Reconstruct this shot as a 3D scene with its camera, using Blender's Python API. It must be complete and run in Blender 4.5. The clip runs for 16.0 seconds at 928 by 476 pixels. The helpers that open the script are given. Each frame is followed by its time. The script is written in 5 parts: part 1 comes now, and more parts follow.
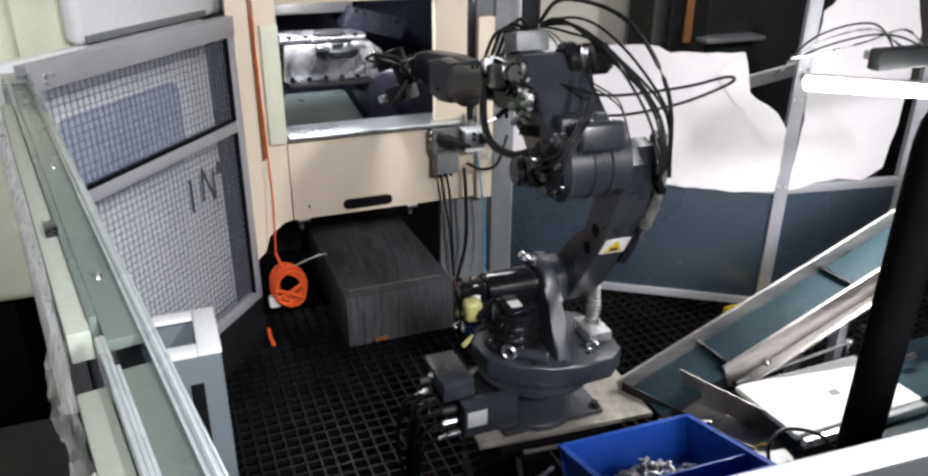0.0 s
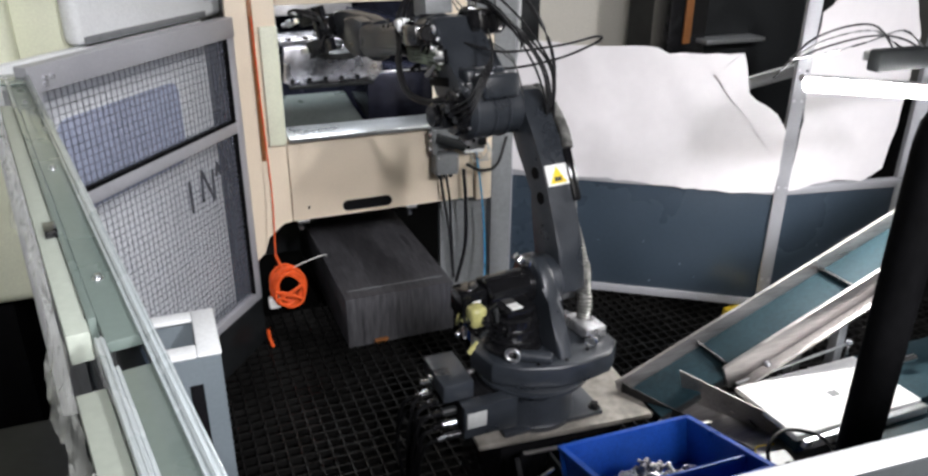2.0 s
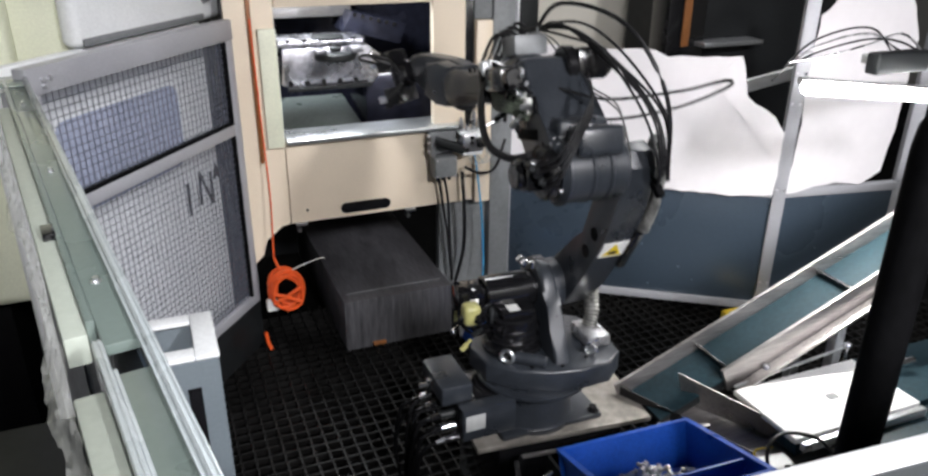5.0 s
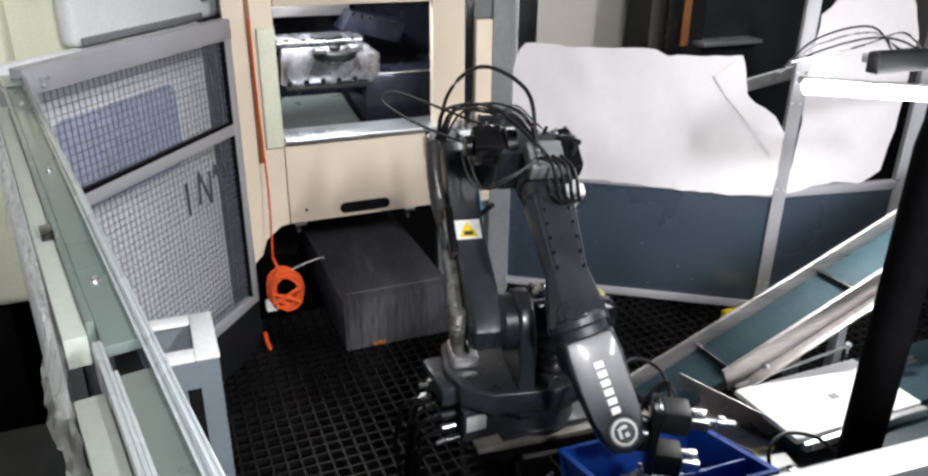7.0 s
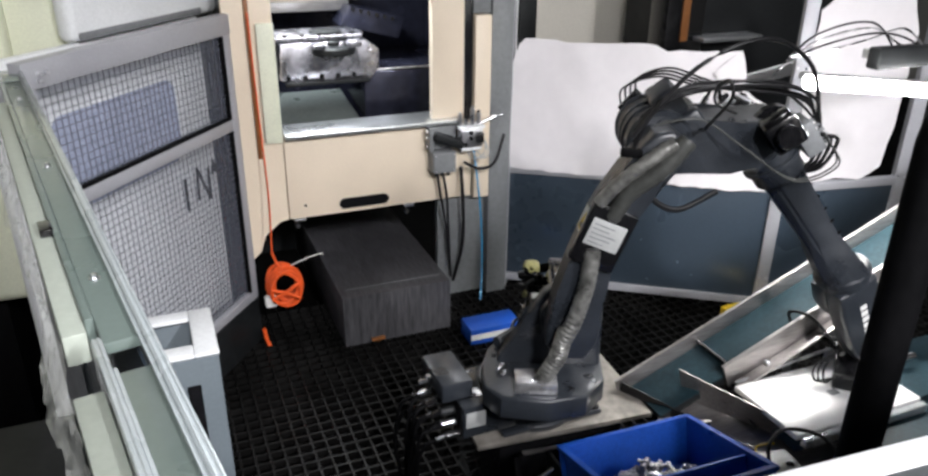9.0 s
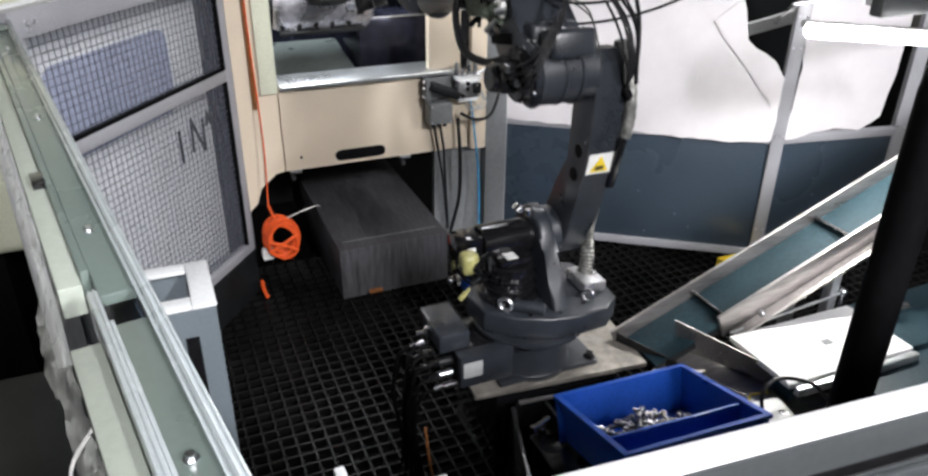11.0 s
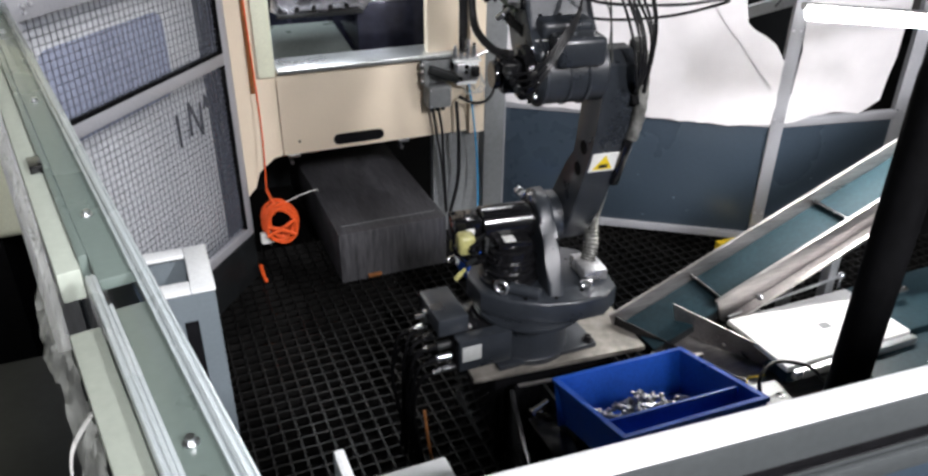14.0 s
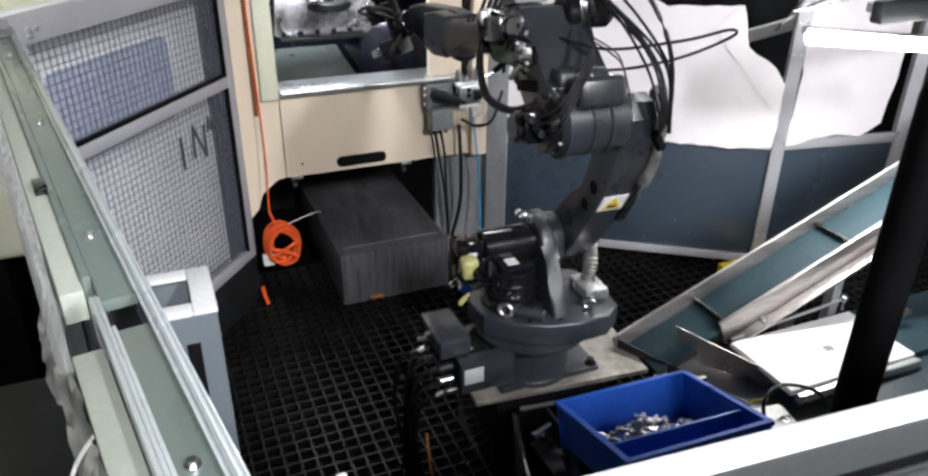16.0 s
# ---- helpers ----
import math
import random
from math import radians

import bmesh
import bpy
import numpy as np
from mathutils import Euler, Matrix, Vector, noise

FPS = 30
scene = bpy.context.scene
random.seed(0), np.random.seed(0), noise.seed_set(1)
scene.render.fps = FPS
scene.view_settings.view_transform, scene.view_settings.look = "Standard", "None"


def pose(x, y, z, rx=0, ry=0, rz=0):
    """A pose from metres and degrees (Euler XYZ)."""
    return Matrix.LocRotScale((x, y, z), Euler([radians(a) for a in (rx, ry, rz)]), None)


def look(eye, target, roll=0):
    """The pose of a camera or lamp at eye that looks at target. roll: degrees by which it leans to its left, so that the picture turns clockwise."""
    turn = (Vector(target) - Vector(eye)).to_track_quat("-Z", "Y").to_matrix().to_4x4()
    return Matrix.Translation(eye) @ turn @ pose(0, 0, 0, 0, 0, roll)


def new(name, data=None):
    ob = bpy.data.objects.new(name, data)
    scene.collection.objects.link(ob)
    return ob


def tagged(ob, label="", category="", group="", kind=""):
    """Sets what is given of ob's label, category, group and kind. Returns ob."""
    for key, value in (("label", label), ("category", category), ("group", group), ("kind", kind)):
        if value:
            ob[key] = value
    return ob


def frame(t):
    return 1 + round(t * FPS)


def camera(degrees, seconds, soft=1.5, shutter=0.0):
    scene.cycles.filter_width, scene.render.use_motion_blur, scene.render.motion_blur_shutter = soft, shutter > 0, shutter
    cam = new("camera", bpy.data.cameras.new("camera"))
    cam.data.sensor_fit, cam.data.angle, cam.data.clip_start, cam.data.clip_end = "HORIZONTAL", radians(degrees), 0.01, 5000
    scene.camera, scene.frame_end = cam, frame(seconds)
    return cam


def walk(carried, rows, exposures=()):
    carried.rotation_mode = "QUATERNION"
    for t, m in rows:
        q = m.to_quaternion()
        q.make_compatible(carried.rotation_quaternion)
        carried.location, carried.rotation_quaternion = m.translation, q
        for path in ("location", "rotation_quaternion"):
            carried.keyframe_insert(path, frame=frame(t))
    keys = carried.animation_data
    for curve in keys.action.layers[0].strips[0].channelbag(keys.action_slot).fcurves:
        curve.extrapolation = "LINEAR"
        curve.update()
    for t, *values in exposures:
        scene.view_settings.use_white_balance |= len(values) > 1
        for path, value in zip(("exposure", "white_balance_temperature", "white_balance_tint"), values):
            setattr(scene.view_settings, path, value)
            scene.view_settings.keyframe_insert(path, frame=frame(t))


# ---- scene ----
cam = camera(62.2, 16.0, soft=2.6, shutter=0.5)


def aim(x, y, z, down, head, roll):
    """The camera's pose from its place, its tilt below the horizon, its heading and its lean."""
    return pose(x, y, z, 90 - down, 0, head) @ pose(0, 0, 0, 0, 0, roll)


walk(cam, [
    (0.0, aim(0, 0, 2.1, 23.94, -22.13, 0.48)),
    (0.5, aim(0, 0, 2.1, 23.89, -22.14, 0.50)),
    (1.0, aim(0, 0, 2.1, 23.86, -22.18, 0.52)),
    (1.5, aim(0, 0, 2.1, 23.80, -22.19, 0.52)),
    (2.0, aim(0, 0, 2.1, 23.86, -22.16, 0.48)),
    (2.5, aim(0, 0, 2.1, 23.80, -22.14, 0.50)),
    (3.0, aim(0, 0, 2.1, 23.81, -22.14, 0.49)),
    (3.5, aim(0, 0, 2.1, 23.84, -22.15, 0.48)),
    (4.0, aim(0, 0, 2.1, 23.80, -22.20, 0.50)),
    (6.5, aim(-0.003, 0.012, 2.096, 23.56, -22.42, 0.57)),
    (7.0, aim(-0.004, 0.014, 2.095, 23.68, -22.46, 0.58)),
    (7.5, aim(-0.004, 0.016, 2.095, 23.58, -22.46, 0.57)),
    (8.0, aim(-0.004, 0.018, 2.094, 23.59, -22.48, 0.57)),
    (8.5, aim(-0.005, 0.020, 2.094, 23.69, -22.54, 0.60)),
    (9.0, aim(-0.005, 0.020, 2.094, 24.00, -22.57, 0.63)),
    (11.5, aim(-0.002, 0.026, 2.089, 28.03, -22.93, 0.63)),
    (12.0, aim(-0.002, 0.026, 2.089, 28.23, -23.00, 0.64)),
    (12.5, aim(-0.002, 0.026, 2.089, 28.78, -23.03, 0.65)),
    (13.0, aim(-0.002, 0.026, 2.089, 28.83, -23.02, 0.65)),
    (13.5, aim(-0.002, 0.026, 2.089, 28.83, -22.99, 0.64)),
    (14.0, aim(-0.002, 0.026, 2.089, 28.74, -22.97, 0.63)),
    (14.5, aim(-0.002, 0.026, 2.089, 28.68, -23.00, 0.65)),
    (15.0, aim(-0.002, 0.026, 2.089, 28.49, -22.98, 0.65)),
    (15.5, aim(-0.003, 0.026, 2.089, 27.93, -22.94, 0.66)),
    (16.0, aim(-0.004, 0.026, 2.089, 27.09, -22.80, 0.62)),
])

# ---- world and light ----
world = bpy.data.worlds.new("hall_air")
scene.world = world
world.use_nodes = True
world.node_tree.nodes["Background"].inputs[0].default_value = (0.75, 0.82, 1.0, 1)
world.node_tree.nodes["Background"].inputs[1].default_value = 0.004
scene.view_settings.exposure = 0.07


def area_lamp(name, m, sx, sy, watts, colour=(1, 1, 1)):
    data = bpy.data.lights.new(name, "AREA")
    data.shape, data.size, data.size_y, data.energy, data.color = "RECTANGLE", sx, sy, watts, colour
    ob = new(name, data)
    ob.matrix_world = m
    return ob


HALL = (0.99, 0.975, 1.02)
for hx, hy, watts in ((0.15, -3.15, 480), (2.3, -3.15, 500), (2.6, 4.9, 22), (4.2, 4.4, 30)):
    area_lamp("hall_lamp_light", pose(hx, hy, 4.37), 0.3, 1.5, watts, HALL)
area_lamp("machine_lamp_light", look((0.75, 4.0, 1.95), (0.85, 4.1, 1.2)), 0.5, 0.08, 27, (0.9, 0.95, 1.0))
area_lamp("bench_lamp_light", look((2.45, 1.99, 1.38), (2.4, 1.7, 0.5)), 0.6, 0.05, 14, (1, 0.98, 0.95))


# ---- materials ----
def surface(name, colour, rough=0.5, metal=0.0, vary=0.12, grain=40.0, bump=0.15, blotch=3.0, dust=0.0, streak=None, spread=0.12, coat=0.0, specks=0.0, sheen=0.5):
    """A painted, cast or plastic surface: colour that varies at two scales, fine relief and uneven gloss."""
    m = bpy.data.materials.new(name)
    m.use_nodes = True
    nt = m.node_tree
    n, l = nt.nodes, nt.links
    b = n["Principled BSDF"]
    b.inputs["Metallic"].default_value = metal
    b.inputs["Coat Weight"].default_value = coat
    tc = n.new("ShaderNodeTexCoord")
    mp = n.new("ShaderNodeMapping")
    l.new(tc.outputs["Object"], mp.inputs["Vector"])
    if streak:
        mp.inputs["Scale"].default_value = streak
    big, fine = n.new("ShaderNodeTexNoise"), n.new("ShaderNodeTexNoise")
    big.inputs["Scale"].default_value, big.inputs["Detail"].default_value = blotch, 5
    fine.inputs["Scale"].default_value, fine.inputs["Detail"].default_value = grain, 3
    for t in (big, fine):
        l.new(mp.outputs["Vector"], t.inputs["Vector"])
    mix = n.new("ShaderNodeMath")
    mix.operation = "ADD"
    l.new(big.outputs["Fac"], mix.inputs[0])
    l.new(fine.outputs["Fac"], mix.inputs[1])
    ramp = n.new("ShaderNodeValToRGB")
    dark = [c * (1 - 2.2 * vary) for c in colour]
    lite = [min(1, c * (1 + 1.4 * vary) + dust) for c in colour]
    ramp.color_ramp.elements[0].position, ramp.color_ramp.elements[0].color = 0.36, (*dark, 1)
    ramp.color_ramp.elements[1].position, ramp.color_ramp.elements[1].color = 0.66, (*lite, 1)
    half = n.new("ShaderNodeMath")
    half.operation = "MULTIPLY"
    half.inputs[1].default_value = 0.5
    l.new(mix.outputs[0], half.inputs[0])
    l.new(half.outputs[0], ramp.inputs[0])
    b.inputs["Specular IOR Level"].default_value = sheen
    if specks:
        vo = n.new("ShaderNodeTexVoronoi")
        vo.inputs["Scale"].default_value = specks
        l.new(tc.outputs["Object"], vo.inputs["Vector"])
        near = n.new("ShaderNodeMath")
        near.operation, near.inputs[1].default_value = "LESS_THAN", 0.07
        l.new(vo.outputs["Distance"], near.inputs[0])
        few = n.new("ShaderNodeMath")
        few.operation, few.inputs[1].default_value = "GREATER_THAN", 0.56
        l.new(big.outputs["Fac"], few.inputs[0])
        both = n.new("ShaderNodeMath")
        both.operation = "MULTIPLY"
        l.new(near.outputs[0], both.inputs[0])
        l.new(few.outputs[0], both.inputs[1])
        spot = n.new("ShaderNodeMix")
        spot.data_type = "RGBA"
        spot.inputs["B"].default_value = (*[min(1, c * 3 + 0.10) for c in colour], 1)
        l.new(both.outputs[0], spot.inputs["Factor"])
        l.new(ramp.outputs[0], spot.inputs["A"])
        l.new(spot.outputs["Result"], b.inputs["Base Color"])
    else:
        l.new(ramp.outputs[0], b.inputs["Base Color"])
    r = n.new("ShaderNodeMapRange")
    r.inputs["From Min"].default_value, r.inputs["From Max"].default_value = 0.3, 0.7
    r.inputs["To Min"].default_value, r.inputs["To Max"].default_value = max(0.03, rough - spread), min(1, rough + spread)
    l.new(big.outputs["Fac"], r.inputs["Value"])
    l.new(r.outputs[0], b.inputs["Roughness"])
    bp = n.new("ShaderNodeBump")
    bp.inputs["Strength"].default_value, bp.inputs["Distance"].default_value = bump, 0.002
    l.new(fine.outputs["Fac"], bp.inputs["Height"])
    l.new(bp.outputs[0], b.inputs["Normal"])
    return m


def glow(name, colour, strength):
    m = bpy.data.materials.new(name)
    m.use_nodes = True
    b = m.node_tree.nodes["Principled BSDF"]
    b.inputs["Base Color"].default_value = (*colour, 1)
    b.inputs["Emission Color"].default_value = (*colour, 1)
    b.inputs["Emission Strength"].default_value = strength
    return m


def clear(name, colour, rough, alpha_mix):
    """Thin clear sheet: glass that lets light pass, mixed with a little haze."""
    m = bpy.data.materials.new(name)
    m.use_nodes = True
    nt = m.node_tree
    n, l = nt.nodes, nt.links
    b = n["Principled BSDF"]
    b.inputs["Base Color"].default_value = (*colour, 1)
    b.inputs["Roughness"].default_value = rough
    tr = n.new("ShaderNodeBsdfTransparent")
    mx = n.new("ShaderNodeMixShader")
    mx.inputs[0].default_value = alpha_mix
    l.new(tr.outputs[0], mx.inputs[1])
    l.new(b.outputs[0], mx.inputs[2])
    l.new(mx.outputs[0], n["Material Output"].inputs["Surface"])
    return m


# Floor and grating colours are near black to carry the cell's floor shadow.
M_CONCRETE = surface("shade_darkened_concrete", (0.003, 0.003, 0.003), 0.8, vary=0.2, grain=60, blotch=2, sheen=0.06)
M_GRATE = surface("shade_darkened_steel_grating", (0.008, 0.0078, 0.0075), 0.40, 0.0, sheen=0.14, vary=0.25, grain=30, blotch=4)
M_WALL = surface("painted_hall_wall", (0.19, 0.187, 0.17), 0.7, vary=0.06, grain=80, blotch=1.2)
M_CEIL = surface("grey_hall_ceiling", (0.08, 0.08, 0.08), 0.8, vary=0.05)
M_PARTITION = surface("beige_partition_paint", (0.66, 0.63, 0.55), 0.7, vary=0.06, grain=80, blotch=1.2)
M_CREAM = surface("cream_machine_enamel", (0.79, 0.68, 0.53), 0.38, vary=0.05, grain=160, bump=0.08, blotch=2.5, coat=0.2)
M_IVORY = surface("ivory_machine_enamel", (0.72, 0.74, 0.58), 0.42, vary=0.05, grain=120, bump=0.08)
M_GREEN = surface("pale_green_steel_paint", (0.15, 0.19, 0.172), 0.28, vary=0.03, grain=90, bump=0.05, blotch=3, coat=0.3)
M_WHITE = surface("white_powder_coat", (0.78, 0.80, 0.80), 0.42, vary=0.05, grain=120, bump=0.1, blotch=4)
M_ALU = surface("aluminium_profile", (0.62, 0.64, 0.65), 0.34, 0.85, vary=0.08, grain=70, bump=0.06, streak=(1, 1, 0.2))
M_FRAME = surface("light_grey_frame_paint", (0.42, 0.425, 0.45), 0.42, 0.2, vary=0.04, grain=120, bump=0.05, blotch=4)
# Blue-grey column sides: the shade on them is put into the colour.
M_COLUMN = surface("shade_tinted_column_sides", (0.12, 0.145, 0.16), 0.45, vary=0.05, grain=120, bump=0.08)
M_STEEL = surface("brushed_stainless_sheet", (0.42, 0.40, 0.385), 0.38, 0.85, vary=0.14, grain=50, bump=0.1, streak=(0.3, 3, 3), blotch=4)
M_PARTS = surface("oily_turned_steel", (0.42, 0.42, 0.43), 0.36, 0.9, vary=0.2, grain=60, bump=0.1)
M_FIX = surface("oily_machined_fixture_steel", (0.42, 0.42, 0.46), 0.26, 0.9, vary=0.2, grain=40, bump=0.1, blotch=9)
# Rail edges paler than the web: their highlights are put into the colour.
M_LIP = surface("highlight_pale_rail_edge", (0.50, 0.555, 0.565), 0.22, vary=0.04, grain=90, bump=0.05, coat=0.6)
M_DUCT = surface("pale_green_duct_plastic", (0.40, 0.44, 0.38), 0.4, vary=0.04, grain=90, bump=0.05)
M_RAW = surface("scuffed_mild_steel_plate", (0.27, 0.25, 0.22), 0.5, 0.4, vary=0.2, grain=25, bump=0.2, blotch=6)
M_BRIGHT = surface("machined_bright_steel", (0.72, 0.73, 0.75), 0.30, 1.0, vary=0.1, grain=60, bump=0.05)
M_BEAM = surface("slate_grey_beam_paint", (0.052, 0.058, 0.06), 0.5, vary=0.06, grain=120, bump=0.05)
M_SLEEVE = surface("crinkled_grey_sleeve", (0.22, 0.22, 0.205), 0.36, 0.5, vary=0.3, grain=45, bump=1.0, blotch=14)
M_BRAID = surface("braided_green_grey_sleeve", (0.10, 0.12, 0.09), 0.5, vary=0.3, grain=70, bump=0.8, blotch=20)
M_ROBOT = surface("dark_blue_grey_robot_enamel", (0.023, 0.027, 0.033), 0.34, vary=0.16, grain=120, bump=0.08, blotch=7, coat=0.12, sheen=0.6)
M_BLACK = surface("black_anodised_metal", (0.008, 0.008, 0.009), 0.2, vary=0.2, grain=80, bump=0.1, coat=0.2)
M_RUBBER = surface("matt_black_rubber", (0.004, 0.004, 0.0045), 0.7, vary=0.2, sheen=0.06)
M_CABLE = surface("black_cable_sheath", (0.008, 0.008, 0.009), 0.48, vary=0.15, sheen=0.35)
M_SLATE = surface("scuffed_slate_panel", (0.038, 0.054, 0.073), 0.28, vary=0.05, grain=60, bump=0.03, blotch=1.6, coat=0.2, specks=14)
M_CHIP = surface("streaked_charcoal_cover", (0.062, 0.061, 0.067), 0.5, vary=0.22, grain=18, bump=0.15, blotch=7, streak=(8, 0.6, 0.6), dust=0.025)
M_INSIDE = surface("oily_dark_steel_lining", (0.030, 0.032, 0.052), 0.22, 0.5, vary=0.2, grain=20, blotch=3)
M_TRAY = surface("grey_wet_tray", (0.17, 0.195, 0.185), 0.35, 0.0, vary=0.1, blotch=3)
M_BLUE = surface("blue_moulded_plastic", (0.012, 0.085, 0.46), 0.38, vary=0.1, grain=100, bump=0.1, blotch=8)
M_YELLOW = surface("yellow_plastic", (0.70, 0.50, 0.02), 0.45, vary=0.08)
M_ORANGE = surface("orange_air_hose", (0.75, 0.10, 0.02), 0.4, vary=0.12)
M_AMBER = surface("amber_edge_strip", (0.30, 0.12, 0.04), 0.4, vary=0.12)
M_BELT = surface("worn_petrol_belt", (0.014, 0.036, 0.046), 0.6, sheen=0.25, vary=0.16, grain=60, bump=0.1, blotch=3)
M_PAPER = surface("white_film_sheet", (0.79, 0.765, 0.775), 0.5, vary=0.015, grain=20, bump=0.12, blotch=2)
M_GREY = surface("mid_grey_cabinet_paint", (0.20, 0.21, 0.215), 0.45, vary=0.08)
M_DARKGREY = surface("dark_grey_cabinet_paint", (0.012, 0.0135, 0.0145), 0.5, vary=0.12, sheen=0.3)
M_FILM = clear("crinkled_clear_film", (0.80, 0.83, 0.77), 0.10, 0.28)
M_PANE = clear("scratched_clear_panel", (0.55, 0.6, 0.75), 0.12, 0.10)
M_PANE2 = surface("bluish_window_glass", (0.40, 0.44, 0.57), 0.10, vary=0.1)
M_WIRE = surface("dark_wire_mesh", (0.045, 0.045, 0.048), 0.45, 0.4)
M_FOIL = surface("crinkled_silver_sleeve", (0.62, 0.62, 0.63), 0.3, 0.85, vary=0.2, grain=45, bump=1.0, blotch=12)
M_LABEL_W = surface("white_label", (0.75, 0.75, 0.72), 0.5, vary=0.04)
M_PLATE = surface("grey_printed_plate", (0.42, 0.43, 0.42), 0.5, vary=0.06)
M_LABEL_Y = surface("yellow_label", (0.75, 0.55, 0.02), 0.5, vary=0.04)
M_LABEL_K = surface("black_print", (0.02, 0.02, 0.02), 0.5, vary=0.05)
M_HOSE = surface("grey_corrugated_hose", (0.05, 0.052, 0.048), 0.42, vary=0.15, grain=60, blotch=10)
M_WRAP = surface("yellowed_cable_wrap", (0.42, 0.40, 0.16), 0.4, vary=0.15, grain=60, bump=0.5)
M_CYAN = surface("blue_air_tube", (0.05, 0.35, 0.65), 0.35, vary=0.08)
M_LED = glow("led_tube_glow", (1.0, 0.99, 0.98), 62)
M_TABLE = surface("white_backlight_plate", (0.85, 0.85, 0.84), 0.4, vary=0.02)
M_LAMP = glow("hall_tube_glow", (0.95, 0.98, 1.0), 9)


# ---- building helpers ----
ORIGIN = {}


def thing(name, at, label, category="", group="", kind="", turn=0.0):
    """An Empty at the thing's base. Parts are written in world metres unless turn is given: then in its own space."""
    ob = new(name)
    ob.empty_display_size = 0.1
    ob.matrix_world = pose(*at, 0, 0, turn)
    ORIGIN[ob.name] = Vector(at) if turn == 0.0 else Vector((0, 0, 0))
    return tagged(ob, label, category or name.replace("_", " "), group, kind)


def top(ob):
    while ob.parent:
        ob = ob.parent
    return ob


def finish(bm, name, material, smooth=True):
    bmesh.ops.recalc_face_normals(bm, faces=bm.faces)
    if smooth:
        for f in bm.faces:
            f.smooth = True
        for e in bm.edges:
            e.smooth = len(e.link_faces) == 2 and e.calc_face_angle(4) < 0.6
    me = bpy.data.meshes.new(name)
    bm.to_mesh(me)
    bm.free()
    for m in material if isinstance(material, (list, tuple)) else (material,):
        me.materials.append(m)
    return me


def part(name, bm, material, parent, label="", at=None):
    """One mesh under a thing or a part, its vertices in the thing's space."""
    off = ORIGIN.get(top(parent).name, Vector((0, 0, 0)))
    if off.length > 0:
        bmesh.ops.translate(bm, verts=bm.verts, vec=-off)
    ob = new(name, finish(bm, name, material))
    ob.parent = parent
    if label:
        ob["label"] = label
    return ob


def solid(name, bm, material, label, category="", group="", kind=""):
    """A thing that is one mesh, standing where its vertices are."""
    lo = Vector([min(v.co[i] for v in bm.verts) for i in range(3)])
    hi = Vector([max(v.co[i] for v in bm.verts) for i in range(3)])
    base = Vector(((lo.x + hi.x) / 2, (lo.y + hi.y) / 2, lo.z))
    bmesh.ops.translate(bm, verts=bm.verts, vec=-base)
    ob = new(name, finish(bm, name, material))
    ob.location = base
    return tagged(ob, label, category or name.replace("_", " "), group, kind)


def join(*makers):
    bm = bmesh.new()
    for f in makers:
        f(bm)
    return bm


def box(bm, x0, x1, y0, y1, z0, z1, bevel=0.004, m=None, seg=2):
    r = bmesh.ops.create_cube(bm, size=1)
    v = r["verts"]
    for q in v:
        q.co = Vector(((x0 + x1) / 2 + q.co.x * (x1 - x0), (y0 + y1) / 2 + q.co.y * (y1 - y0), (z0 + z1) / 2 + q.co.z * (z1 - z0)))
    out = set(v)
    if bevel > 0:
        es = {e for q in v for e in q.link_edges}
        b = bmesh.ops.bevel(bm, geom=list(es), offset=min(bevel, 0.45 * min(abs(x1 - x0), abs(y1 - y0), abs(z1 - z0))), segments=seg, affect="EDGES", profile=0.5)
        out = set(b["verts"]) | {q for q in v if q.is_valid}
    if m is not None:
        bmesh.ops.transform(bm, matrix=m, verts=[q for q in out if q.is_valid])
    return bm


def boxed(*a, **k):
    return box(bmesh.new(), *a, **k)


def rod(bm, p, q, r, r2=None, seg=16, lip=0.0):
    """A round bar from p to q, with a small chamfer."""
    p, q = Vector(p), Vector(q)
    d = q - p
    r2 = r if r2 is None else r2
    m = Matrix.Translation(p) @ d.to_track_quat("Z", "Y").to_matrix().to_4x4()
    ln = d.length
    rings = [(0, r - lip), (lip, r), (ln - lip, r2), (ln, r2 - lip)] if lip else [(0, r), (ln, r2)]
    return lathe(bm, rings, m, seg)


def lathe(bm, rings, m=None, seg=24, cap=True):
    """A turned body from (height, radius) pairs about the z axis of m."""
    m = m or Matrix()
    loops = []
    for h, r in rings:
        loops.append([bm.verts.new(m @ Vector((r * math.cos(2 * math.pi * i / seg), r * math.sin(2 * math.pi * i / seg), h))) for i in range(seg)])
    for a, b in zip(loops, loops[1:]):
        for i in range(seg):
            bm.faces.new((a[i], a[(i + 1) % seg], b[(i + 1) % seg], b[i]))
    if cap:
        bm.faces.new(loops[0])
        bm.faces.new(loops[-1])
    return bm


def bend(points, steps=6):
    """A smooth line through the points."""
    p = [Vector(q) for q in points]
    p = [p[0] * 2 - p[1], *p, p[-1] * 2 - p[-2]]
    out = []
    for i in range(1, len(p) - 2):
        a, b, c, d = p[i - 1:i + 3]
        for k in range(steps):
            t = k / steps
            out.append(0.5 * (2 * b + (c - a) * t + (2 * a - 5 * b + 4 * c - d) * t * t + (3 * b - a - 3 * c + d) * t ** 3))
    out.append(p[-2])
    return out


